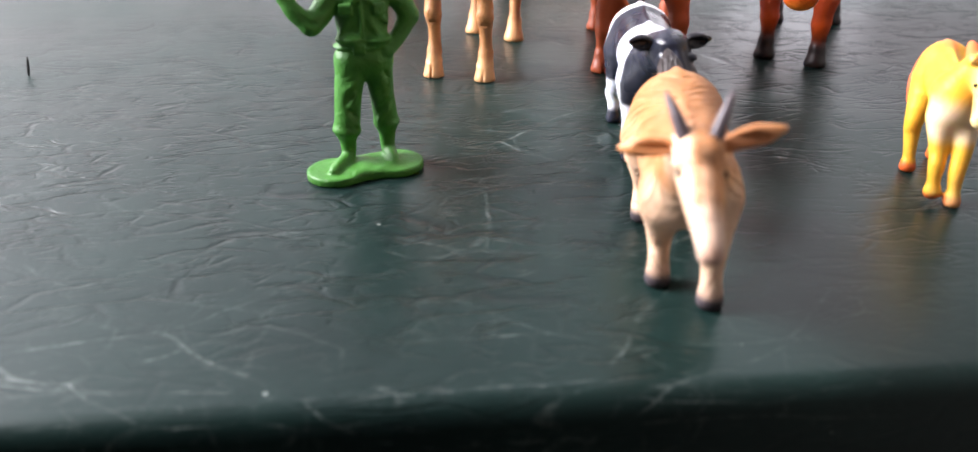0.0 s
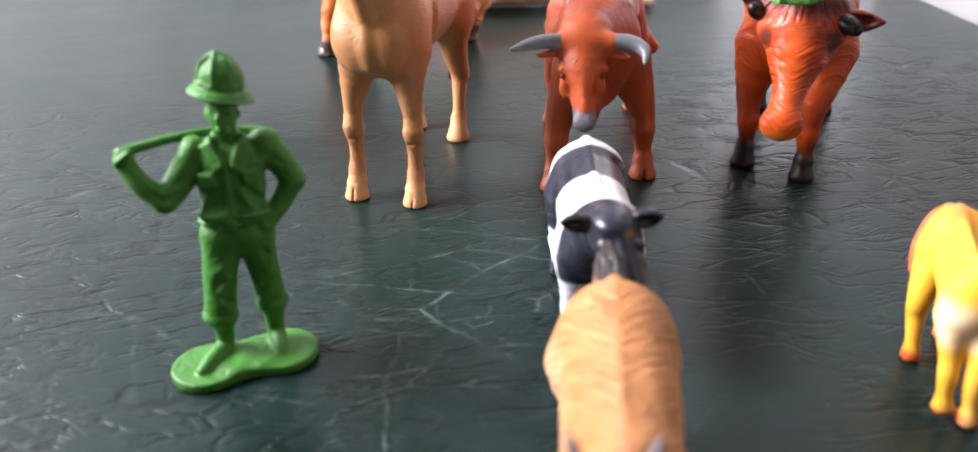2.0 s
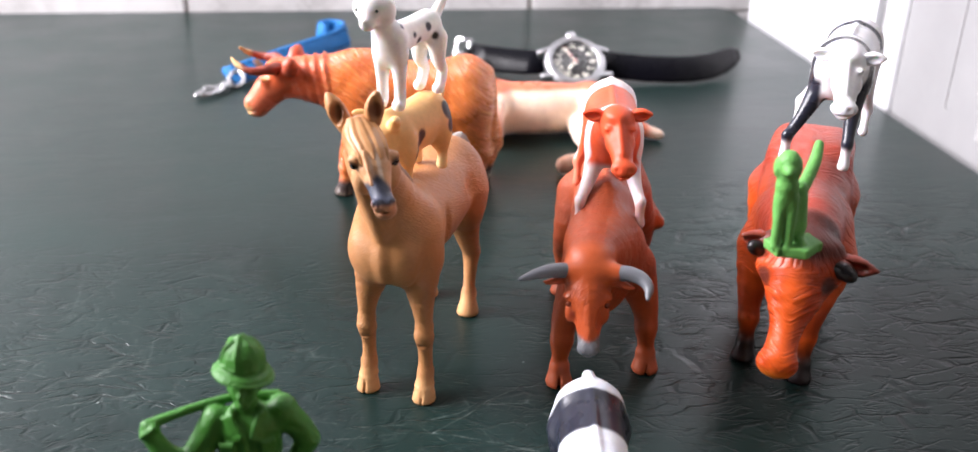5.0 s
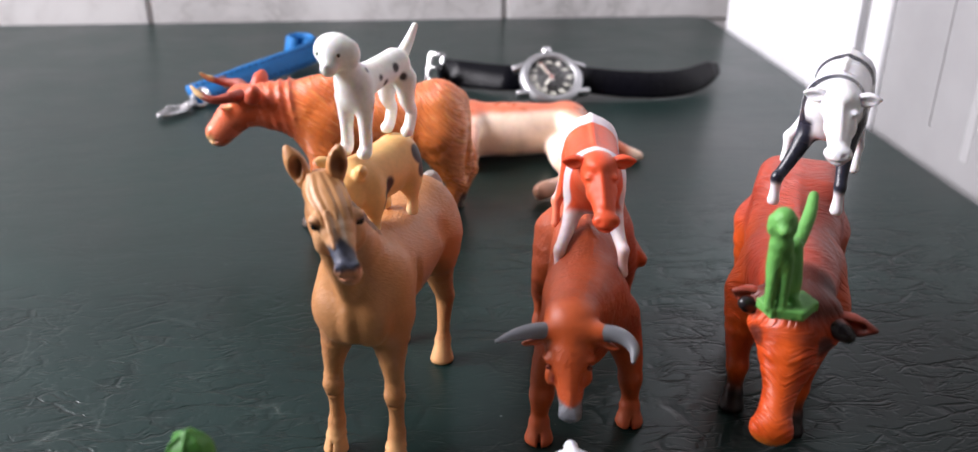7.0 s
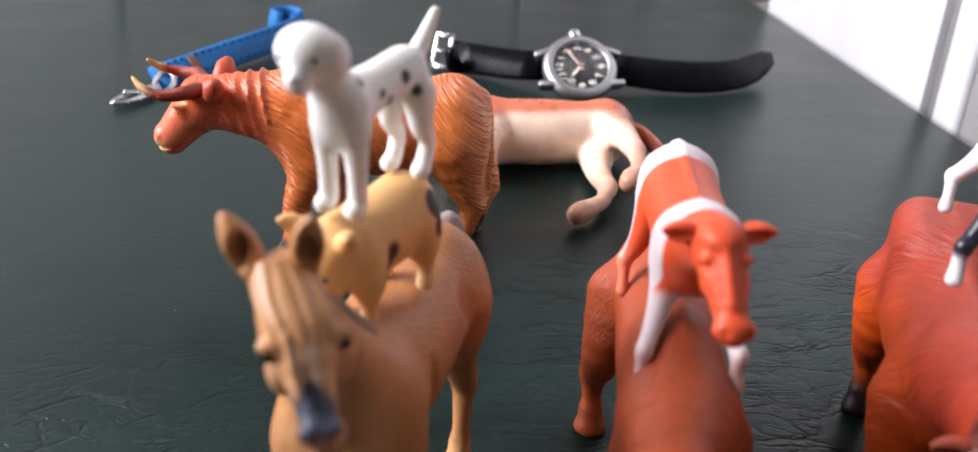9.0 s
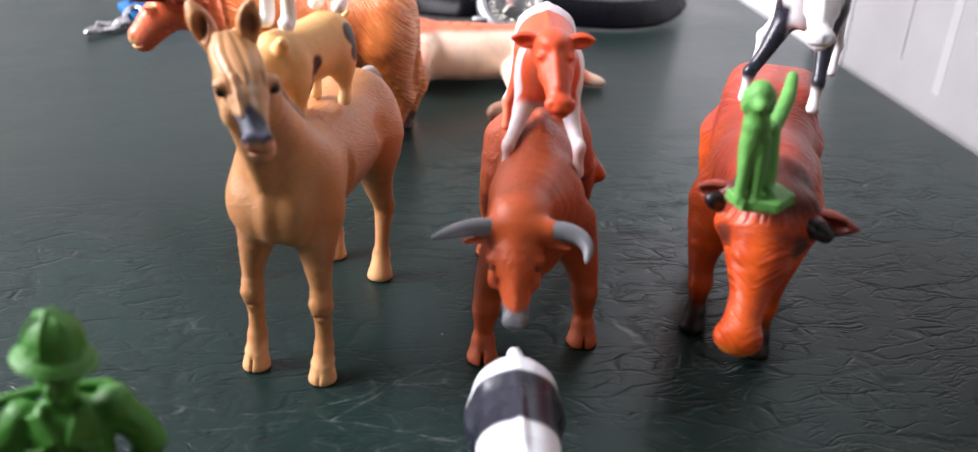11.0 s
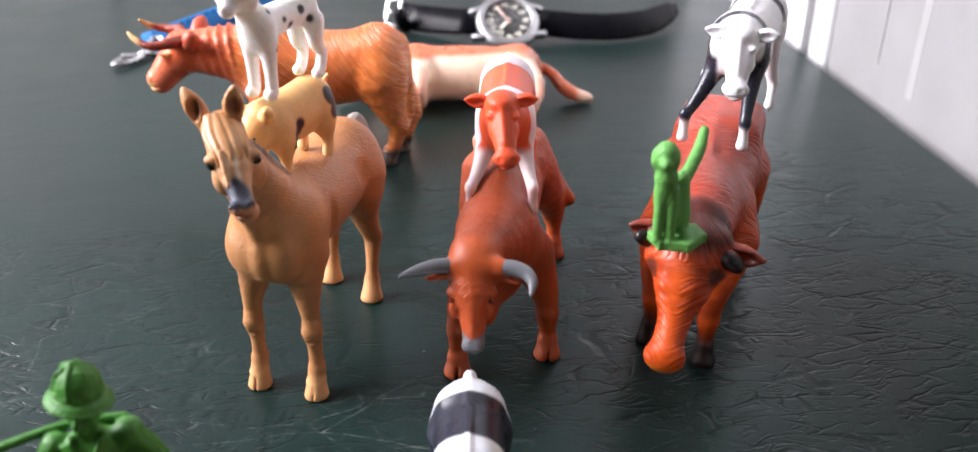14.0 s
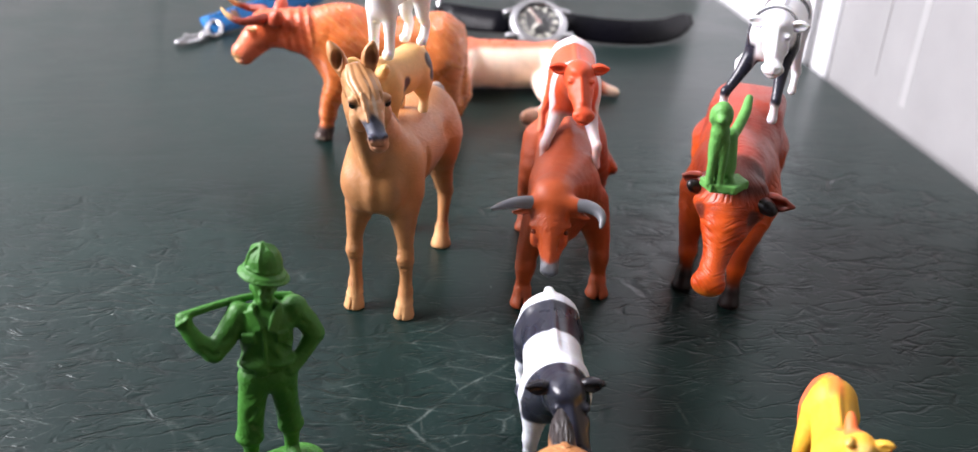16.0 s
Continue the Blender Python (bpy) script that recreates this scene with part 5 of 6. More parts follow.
def buffalo():
    root = thing("toy_buffalo", (0.0, 0.169, 0), -90, "orange-brown plastic toy buffalo with curved horns, on the table", "toy buffalo", "toy animals")
    s = Sculpt()
    s.chain(7, (0, -24, 45, 15.5), (0, -2, 43, 16), (0, 18, 45, 14.5))
    s.lump(6, (0, -26, 55), (9, 14, 10)).lump(5, (0, -30, 42), (13, 12, 16)).lump(5, (0, 22, 47), (13, 12.5, 14.5))
    s.chain(6, (0, -36, 50, 12.5), (0, -50, 52, 10.2), (0, -59, 52.5, 8.4))
    s.chain(3, (0, -62, 52.6, 8.0), (0, -68.2, 46.8, 7.0), (0, -72.6, 42, 5.9), (0, -74, 40.2, 5.5))
    s.lump(2, (0, -64, 57.5), (7, 5, 3.5)).pair_lump(1, (5.6, -68, 51.5), (2, 2.2, 1.8))
    s.lump(0.8, (0, -77.2, 41.6), (4.8, 2.4, 3.4)).pair_lump(0.6, (6.4, -68.6, 53.4), (1.4, 3.0, 1.0)).dig(0.4, (3.2, -79, 42.6), (1, 1, 0.8)).dig(0.4, (-3.2, -79, 42.6), (1, 1, 0.8)).dig(0.5, (0, -77, 38.2), (6, 5, 0.5))
    # folds of the neck
    for i in range(4):
        s.lump(0.8, (0, -41 - 4.2 * i, 51.4 + 0.2 * i), (12.8 - 0.9 * i, 1.4, 12.8 - 0.9 * i), (10, 0, 0))
    s.pair_lump(2.5, (11, -26, 42), (6, 10, 13)).pair_lump(2.5, (9, 22, 42), (6, 11, 14))
    for hx, hy in ((8, -35.5), (-6, -20.5)):
        e = 1 if hx > 0 else -1
        s.chain(4, (e * 8, -26, 34, 9), (hx, hy + 2, 20, 5), (hx, hy + 0.6, 13, 4))
        s.chain(1.5, (hx, hy + 0.5, 13, 4), (hx, hy, 8, 3.4), (hx, hy - 0.4, 5.5, 4))
        hoof(s, hx, hy - 1, 4.2)
    for hx, hy in ((7, 25), (-8, 32)):
        e = 1 if hx > 0 else -1
        s.chain(4, (e * 8, 22, 40, 11), (hx, hy + 1, 26, 7), (hx, hy + 5, 18, 4.4))
        s.chain(1.5, (hx, hy + 5, 18, 4.2), (hx, hy + 2, 9, 3.2), (hx, hy, 5.5, 3.8))
        hoof(s, hx, hy - 1, 4.3)
    s.chain(2, (0, 33, 54, 2.8), (2, 35.5, 44, 2.0), (3, 36, 34, 2.0), (4, 35.5, 25, 2.6), (4, 35, 18, 1.2))
    for kind, where, more, k in s.shapes:
        row = where[:, 1] if kind == "limb" else where[1:2]
        row -= 0.15 * np.maximum(row - 4, 0)
    base, deep = srgb(242, 128, 60), srgb(226, 106, 66)

    def coat(x, y, z):
        p = Paint(x, base, 1.0)
        p.spray(fade(y, -34, -46), srgb(216, 98, 58), 0.15)
        p.spray(fade(y, -60, -66) * fade(z, 52, 46) * 0.7, srgb(224, 124, 92), 0.1)
        p.spray(fade(y, 6, 26) * 0.5, srgb(222, 136, 62), 1.0)
        p.spray(fade(z, 54, 62) * 0.5, deep, 1.0)
        p.spray(fade(y, -74.5, -77) * fade(z, 42.5, 39.5), srgb(216, 170, 110))
        p.spray(spot(x, y, z, 7.4, -68, 54.6, 1.6, 0.8) + spot(x, y, z, -7.4, -68, 54.6, 1.6, 0.8), srgb(230, 170, 110))
        p.spray(fade(z, 9, 6), srgb(74, 60, 58), 0.0)
        p.spray(fade(np.abs(np.sin(x * 0.9 + y * 1.7)), 0.9, 1.0) * fade(z, 5.4, 4) * 0.5, srgb(180, 170, 150))
        return p.c

    cast("body", s, HAIRY_DEEP, root, coat, cell=0.8, floor=0, comb=lambda x, y, z: (0.75 * y + 0.75 * z + 5 * np.sin(y * 0.08), 0.8 * z - 0.6 * y, 0.6 * x))
    for e in (-1, 1):
        h = Sculpt()
        h.chain(2, (e * 5, -63, 58, 2.8), (e * 10.5, -66, 59.0, 2.3), (e * 13, -72, 59.0, 1.8), (e * 11.5, -78, 61.2, 1.3), (e * 9.5, -81, 64, 0.6)).dig(0.6, (e * 12.6, -70, 61.4), (1.2, 6, 1.0))
        cast("horn", h, SPRAYED, root, lambda x, y, z: Paint(x, srgb(150, 62, 44), 0.8).spray(fade(y, -75, -78), srgb(226, 186, 128)).c, "curved horn with a pale tip", cell=0.5)
        ear = Sculpt()
        ear.chain(1, (e * 6, -58, 57, 2.2), (e * 10, -57, 59.5, 3.8), (e * 12, -56, 62, 2.4))
        ear.dig(0.5, (e * 10.5, -60, 60), (2.2, 1.9, 2.4))
        cast("ear", ear, SPRAYED, root, srgb(184, 80, 54), cell=0.5)
    eyes(root, ((6.4, -69.0, 51.2), (-6.4, -69.0, 51.2)), 0.8)


def lying_cow():
    root = thing("toy_cow", (0.066, 0.241, 0), 0, "red and cream plastic toy cow lying on its side", "toy cow", "toy animals")
    s = Sculpt()
    s.chain(6, (-32, 0, 14.5, 13.5), (-8, -1, 14.5, 14), (12, 0, 14, 13), (22, 0, 14, 12))
    s.lump(5, (23, 2, 14), (12, 14, 13)).lump(5, (-30, 0, 15), (12, 14, 14.5))
    s.chain(5, (-38, 6, 14, 11), (-50, 12, 13, 9), (-58, 14, 12, 7.5))
    s.chain(3, (-58, 13, 11, 7), (-64, 8, 9, 5.5), (-69, 2, 7.5, 4.4))
    # upper and lower hind legs
    s.chain(3, (23, -6, 18, 9), (25.5, -20, 20, 5.8), (28, -33, 18.5, 4.0))
    s.chain(1.2, (28, -33, 18.5, 3.8), (27.5, -42, 16, 3.0), (25, -47, 14.6, 3.4), (23, -50, 13.8, 4.2), (21.6, -52.4, 13.2, 4.0))
    s.chain(3, (18, -8, 8, 8.5), (15, -26, 7, 5.4), (16, -42, 6.4, 3.9))
    s.chain(1.2, (16, -42, 6.4, 3.7), (12, -52, 5.6, 3.0), (6.4, -57.5, 5.4, 3.4), (2.6, -60.5, 5.2, 4.2), (0.2, -62.5, 5.0, 4.0))
    s.chain(3, (-28, -9, 20, 7.5), (-29, -20, 18, 4.6), (-30, -26, 13, 3.8), (-29, -22, 7, 3.4))
    s.chain(3, (-32, -8, 8, 8), (-36, -22, 6, 4.4), (-44, -28, 5, 3.6))
    s.chain(1.2, (31, 4, 14, 3.0), (37, 3, 14, 2.7), (42, -2, 11, 3.0), (45.5, -8, 7.5, 3.5), (51, -12, 4.5, 3.5), (57, -14.5, 3.2, 2.8), (59, -15.5, 2.8, 1.6))
    cream, red = srgb(250, 224, 202), srgb(214, 116, 84)

    def coat(x, y, z):
        p = Paint(x, red, 0.0)
        p.spray(fade(y + 0.5 * (z - 14), 5, -3) * fade(z, 27.4, 24.5) * fade(x, 34, 22), cream)
        p.spray(fade(y, -16, -24) * fade(y, -44, -34) * 0.55, cream)
        p.spray(fade(y, -14, -20) * fade(x, -24, -28) * 0.5, srgb(232, 140, 112))
        p.spray(fade(y, -28, -40) * 0.5, srgb(230, 150, 118))
        p.spray(fade(y, -49, -51) * 0.8 * fade(x, 12, 16), srgb(224, 168, 138))
        p.spray(fade(y, -60, -62) * 0.8, srgb(224, 168, 138))
        p.spray(fade(x, 50, 55) * 0.8, cream)
        return p.c

    cast("body", s, GLOSSY, root, coat, cell=0.7, floor=0)
    eyes(root, ((-63, 5.0, 14.2),), 1.0)


def piglet():
    root = thing("toy_pig", (-0.0030, 0.0272, 0.0615), -35, "small yellow plastic toy pig with dark spots on the horse's back", "toy pig", "toy animals")
    s = Sculpt()
    root.matrix_world = root.matrix_world @ Matrix.Diagonal((0.93, 0.92, 1, 1))
    s.chain(4, (0, -7, 15.0, 7.2), (0, 3, 15.0, 7.6), (0, 10, 16.0, 7.4))
    s.chain(3, (0, -12, 15.5, 6.4), (0, -16, 13.6, 4.8), (0, -18.8, 10.6, 3.2), (0, -20.0, 8.8, 2.6)).lump(0.6, (0, -21.2, 8.0), (2.7, 1.2, 2.2), (30, 0, 0))
    s.pair_lump(1.5, (5.0, -8.5, 12.5), (3.2, 4.0, 5.5)).pair_lump(1.5, (5.0, 10, 13), (3.4, 4.6, 6)).pair_lump(0.8, (3.4, -15.6, 12.8), (2.2, 3.0, 2.8))
    for e in (-1, 1):
        s.chain(1, (e * 4, -13.5, 19, 1.8), (e * 6.4, -15.5, 21.4, 1.8), (e * 7.6, -17.6, 22.4, 0.6))
        s.chain(2, (e * 4.5, -8, 10, 3.2), (e * 5, -8.5, 5, 1.8), (e * 5, -9, 1.4, 1.9))
        s.chain(2, (e * 4.5, 10, 10, 3.4), (e * 5, 11, 5, 1.8), (e * 5, 10.5, 1.4, 1.9))
    s.chain(0.8, (0, 17, 19, 1), (0, 18.6, 20.6, 0.8), (0.8, 18.8, 21.6, 0.5))
    s.dig(0.3, (1, -22.6, 7.8), (0.5, 0.8, 0.6)).dig(0.3, (-1, -22.6, 7.8), (0.5, 0.8, 0.6))

    def coat(x, y, z):
        p = Paint(x, srgb(222, 176, 114))
        dark = srgb(42, 31, 31)
        p.spray(spot(x, y, z, 8.0, -3.6, 14.6, 2.0, 0.5) + spot(x, y, z, 7.9, -4.8, 12.0, 2.0, 0.5) + spot(x, y, z, 7.2, -6.0, 9.4, 1.9, 0.5), dark)
        p.spray(spot(x, y, z, 6.8, 11.6, 18.4, 3.0, 0.4) + spot(x, y, z, 7.6, 11.8, 14, 2.4, 0.4), dark)
        p.spray(fade(z, 7, 2) * 0.8, srgb(238, 212, 160))
        return p.c

    cast("body", s, WAXY, root, coat, cell=0.5, floor=0)
    eyes(root, ((3.4, -19.0, 14.6), (-3.4, -19.0, 14.6)), 0.5)


def dog():
    root = thing("toy_dog", (-0.002, 0.0265, 0.0850), -33, "white plastic toy dog with dark spots standing on the small pig", "toy dog", "toy animals")
    s = Sculpt()
    s.chain(3, (0, -8.5, 18.5, 4.6), (0, 0, 19.2, 4.0), (0, 9, 19.8, 4.2))
    s.lump(2, (0, -9.6, 17.4), (4.8, 4.0, 6.0))
    s.chain(2.5, (0, -10.5, 21, 3.6), (-0.4, -13, 25, 3.3)).lump(1.2, (-1.2, -14.8, 28.4), (5.3, 4.7, 4.3)).chain(1.2, (-0.4, -17.6, 26.6, 2.7), (0.2, -19.4, 25.2, 2.1)).lump(0.3, (0.5, -21.0, 26.0), (0.9, 0.7, 0.7))
    s.lump(1.5, (3.0, -13.4, 27.6), (1.6, 2.4, 3.0)).lump(1.5, (-5.4, -13.4, 27.6), (1.6, 2.4, 3.0))
    for e in (-1, 1):
        s.chain(1.5, (e * 2.8, -9.5, 15, 2.6), (e * 2.9, -9.6, 7.5, 1.7), (e * 2.9, -9.8, 2.6, 1.7), (e * 3.0, -10.8, 1.4, 1.9))
        s.chain(1.5, (e * 2.8, 9.5, 16, 3.2), (e * 3.2, 9.5, 10, 2.1), (e * 3.2, 11.6, 6.5, 1.6), (e * 3.2, 10.2, 2.4, 1.6), (e * 3.3, 9, 1.4, 1.8))
    s.chain(1, (0, 13, 21.5, 1.8), (0, 16.5, 24.5, 1.4), (0.4, 19, 28, 0.9))
    white = srgb(244, 244, 241)

    def coat(x, y, z):
        p = Paint(x, white)
        dark = srgb(58, 52, 54)
        for c in ((4.2, -5.6, 15, 1.3), (4.0, 3.8, 20.5, 1.3), (3.8, -0.8, 17.4, 1.1), (3.8, -8.4, 23.0, 0.9), (4.2, 11, 13.0, 1.1), (-4.2, 2, 19, 1.4), (-4.2, -7, 16, 1.2), (4.0, 12, 21.6, 0.8), (4.4, -3.4, 19.6, 0.9), (4.0, 6.8, 17.4, 1.1), (4.6, -8.2, 13.2, 1.0), (3.4, -11.5, 19.0, 0.8)):
            p.spray(spot(x, y, z, *c, 0.4), dark)
        return p.c

    cast("body", s, WAXY, root, coat, cell=0.45, floor=0)
    eyes(root, ((2.2, -17.9, 28.3), (-3.0, -18.9, 28.3)), 0.6)


def green_dog():
    s = Sculpt()
    for a in (0, 60, -60):
        s.block(0.05, (1.4, 0.6, 1.3), (5.4 + 1.0 * (a == 0), 3.2, 1.3), 0.3, (0, 0, a + 24))
    s.chain(1.2, (-2.6, -2.0, 18, 2.6), (-2.2, -0.8, 12, 2.9), (-1, 1.0, 6, 3.0))
    s.lump(1.0, (-3.2, -3.2, 24.2), (2.7, 3.0, 3.0)).lump(0.6, (-3.4, -5.8, 23.0), (1.5, 1.9, 1.4)).lump(0.6, (-0.8, -2.4, 22.8), (0.9, 1.5, 2.4)).lump(0.6, (-5.6, -2.4, 22.8), (0.9, 1.5, 2.4))
    s.chain(1.2, (-3.2, -2.6, 22, 2.2), (-2.8, -2.2, 18, 2.2))
    s.chain(0.8, (-3.6, -2.6, 15, 1.4), (-3.7, -3.4, 2.6, 1.2)).chain(0.8, (-1, -2.6, 15, 1.4), (-0.8, -3.2, 2.6, 1.2))
    s.lump(1.2, (0.8, 2.6, 6), (2.9, 2.9, 4.6)).chain(1.2, (1.4, 2.4, 6, 2.8), (1.0, 2.0, 12, 2.6), (1.2, 2.4, 15.5, 2.0)).chain(1, (2.4, 1, 3.6, 1.3), (2.6, -1.4, 2.8, 1.2))
    s.chain(0.8, (1.2, 3.0, 14, 1.8), (3.4, 6.5, 16.4, 1.6), (5.8, 11.5, 19.6, 1.55), (7.0, 15.5, 22.6, 1.2))
    ob = cast("toy_dog", s, MATT_GREEN, None, lambda x, y, z: Paint(x, srgb(98, 160, 80), 0.6).c, cell=0.4, floor=0)
    ob.matrix_world = pose(0.0905, -0.0290, 0.0617, 0, 0, -12)
    tagged(ob, "small green plastic toy dog on a base, on the cow's head", "toy dog", "toy figures")


horse()
bull()
cow()
calves()
goat()
foal()
farmer()
buffalo()
lying_cow()
piglet()
dog()
green_dog()

# ---------------------------------------------------------------- watch and lanyard
CASE_STEEL = plain("matt_steel", srgb(176, 176, 178), 0.42, 1.0, grain=1200.0, relief=0.02)
STEEL = plain("brushed_steel", srgb(196, 196, 198), 0.26, 1.0, grain=900.0, relief=0.02)
LEATHER = plain("black_leather", srgb(7, 7, 13), 0.3, grain=700.0, relief=0.12, Specular_IOR_Level=0.14)
DIAL = plain("black_dial", srgb(16, 15, 16), 0.5)
LUME = plain("white_numerals", srgb(226, 224, 210), 0.6)
RED_HAND = plain("red_hand", srgb(140, 36, 38), 0.4)
BLUE = plain("blue_webbing", srgb(0, 102, 168), 0.65, grain=1500.0, relief=0.5, depth=0.0004)
STITCH = plain("dark_stitch", srgb(12, 40, 84), 0.8)


def ring_band(name, path, lean, width, thick, material, parent, label=""):
    """A flat band on its edge along a path on the table, leaning back by lean degrees."""
    bm = bmesh.new()
    rows = []
    for i, (x, y, z) in enumerate(path):
        a, b = path[max(i - 1, 0)], path[min(i + 1, len(path) - 1)]
        along = Vector((b[0] - a[0], b[1] - a[1], 0)).normalized()
        back = Vector((-along.y, along.x, 0))
        tilt = lean[i] if isinstance(lean, (list, tuple)) else lean
        w = width[i] if isinstance(width, (list, tuple)) else width
        up = (back * math.cos(radians(tilt)) + Vector((0, 0, 1)) * math.sin(radians(tilt))).normalized()
        out = up.cross(along).normalized()
        row = []
        for u, v in ((0.0, 0.1), (0.07, 0.4), (0.25, 0.68), (0.5, 0.8), (0.75, 0.68), (0.93, 0.4), (1.0, 0.1), (1.0, -0.2), (0.92, -0.5), (0.08, -0.5), (0.0, -0.2)):
            row.append(bm.verts.new(Vector((x, y, z)) + up * (w * u) - out * (thick * v * -1)))
        rows.append(row)
    for p, q in zip(rows, rows[1:]):
        for n in range(len(p)):
            bm.faces.new((p[n], p[(n + 1) % len(p)], q[(n + 1) % len(p)], q[n]))
    bm.faces.new(rows[0])
    bm.faces.new(rows[-1])
    return part(name, bm, material, parent, label)


def disc(radius, z0, z1, at=(0, 0), segments=48, bevel=0.0):
    bm = bmesh.new()
    bmesh.ops.create_cone(bm, cap_ends=True, segments=segments, radius1=radius, radius2=radius, depth=z1 - z0, matrix=Matrix.Translation((*at, (z0 + z1) / 2)))
    if bevel:
        bmesh.ops.bevel(bm, geom=[e for e in bm.edges if abs(e.verts[0].co.z - e.verts[1].co.z) < 1e-6], offset=bevel, segments=2, affect="EDGES", profile=0.5)
    return bm


def glyph(text, size, at, turn, parent, material):
    data = bpy.data.curves.new("numeral", "FONT")
    data.body, data.size, data.align_x, data.align_y, data.extrude = text, size, "CENTER", "CENTER", 0.00006
    temp = bpy.data.objects.new("numeral", data)
    scene.collection.objects.link(temp)
    mesh = bpy.data.meshes.new_from_object(temp.evaluated_get(bpy.context.evaluated_depsgraph_get()))
    bpy.data.objects.remove(temp)
    bpy.data.curves.remove(data)
    ob = link("numeral", mesh, material, parent)
    ob.matrix_local = pose(*at, 0, 0, turn)


def watch():
    at = Vector((0.0945, 0.3345, 0.0135))
    root = new("wristwatch")
    root.matrix_world = pose(*at, 39, 0, 3)
    tagged(root, "steel wristwatch with a black dial and black leather strap, lying open", "watch")
    # case: 3 o'clock points away from the viewer, so the strap runs sideways
    bm = bmesh.new()
    outer, inner = 0.0196, 0.0145
    n = 64
    rings = []
    for r, z in ((0.0165, -0.0045), (outer - 0.0006, -0.0035), (outer, -0.002), (outer, 0.002), (outer - 0.0016, 0.0034), (inner + 0.0010, 0.0044), (inner, 0.0036), (inner, 0.0018)):
        rings.append([bm.verts.new((r * math.cos(2 * math.pi * i / n), r * math.sin(2 * math.pi * i / n), z)) for i in range(n)])
    for p, q in zip(rings, rings[1:]):
        for i in range(n):
            bm.faces.new((p[i], p[(i + 1) % n], q[(i + 1) % n], q[i]))
    bm.faces.new(rings[0])
    case = part("case", bm, CASE_STEEL, root, "brushed steel case")
    for sx in (-1, 1):
        for sy in (-1, 1):
            bm = box(-0.0045, 0.0045, -0.0016, 0.0016, -0.0035, 0.0024, 0.0008)
            bmesh.ops.transform(bm, matrix=pose(sx * 0.0185, sy * 0.0098, 0, 0, sx * 14, -sx * sy * 12), verts=bm.verts)
            part("lug", bm, CASE_STEEL, case)
    bm = disc(0.0032, 0, 0.0045, segments=24, bevel=0.0006)
    bmesh.ops.transform(bm, matrix=pose(0, 0.0188, 0, -90, 0, 0), verts=bm.verts)
    part("crown", bm, STEEL, case)
    bm = bmesh.new()
    bmesh.ops.create_cone(bm, cap_ends=True, segments=24, radius1=0.010, radius2=0.004, depth=0.005, matrix=pose(0, 0.0185, 0, -90, 0, 0) @ Matrix.Diagonal((1, 0.35, 1, 1)))
    part("crown_guard", bm, CASE_STEEL, case)
    dial = part("dial", disc(0.0145, 0.0012, 0.0019), DIAL, root, "black dial with white numerals")
    for h in range(1, 13):
        a = radians(-30 * h + 180)
        glyph(str(h), 0.0054, (0.0106 * math.cos(a), 0.0108 * math.sin(a), 0.00205), 90, dial, LUME)
        bm = box(-0.0006, 0.0006, -0.0002, 0.0002, 0, 0.00012)
        bmesh.ops.transform(bm, matrix=pose(0.0138 * math.cos(a), 0.0138 * math.sin(a), 0.00195, 0, 0, math.degrees(a)), verts=bm.verts)
        part("minute_mark", bm, LUME, dial, smooth=False)
    for w, length, turn, z, mat, nm in ((0.0011, 0.0075, 228, 0.0024, LUME, "hour_hand"), (0.0009, 0.0115, 122, 0.0027, LUME, "minute_hand"), (0.0004, 0.0125, 118, 0.0030, RED_HAND, "second_hand")):
        bm = box(-0.002, length, -w / 2, w / 2, 0, 0.0002)
        bmesh.ops.transform(bm, matrix=pose(0, 0, z, 0, 0, turn), verts=bm.verts)
        part(nm, bm, mat, dial, smooth=False)
    part("hub", disc(0.0009, 0.002, 0.0034, segments=16), RED_HAND, dial)
    glass = Nodes("watch_glass").main(Base_Color=(1, 1, 1), Roughness=0.02, Transmission_Weight=1.0, IOR=1.45)
    pane = part("crystal", disc(0.0144, 0.0036, 0.0041, bevel=0.0002), glass, root, "clear flat glass")
    pane.visible_shadow = False

    # straps, in the frame of the case
    inv = root.matrix_world.inverted()

    def strap(name, path, lean, width, label):
        ob = ring_band(name, path, lean, width, 0.0034, LEATHER, root, label)
        ob.matrix_local = inv
        return ob

    left = [(0.0765, 0.3450, 0.0040), (0.064, 0.3510, 0.0025), (0.050, 0.3600, 0.0012), (0.038, 0.3665, 0.0008), (0.0275, 0.3720, 0.001)]
    strap("buckle_strap", left[::-1], (60, 58, 54, 50, 46), 0.0175, "black leather strap half with the buckle")
    right = [(0.1125, 0.3400, 0.0040), (0.124, 0.3375, 0.0025), (0.140, 0.3345, 0.0010), (0.157, 0.3320, 0.0008), (0.172, 0.3335, 0.0008), (0.186, 0.3390, 0.001), (0.197, 0.3470, 0.002), (0.205, 0.3545, 0.0045), (0.2095, 0.3590, 0.0080)]
    strap("hole_strap", right, (42, 46, 52, 56, 60, 62, 63, 64, 64), (0.0185, 0.0185, 0.018, 0.0175, 0.017, 0.0165, 0.016, 0.0135, 0.0080), "black leather strap half with punched holes")
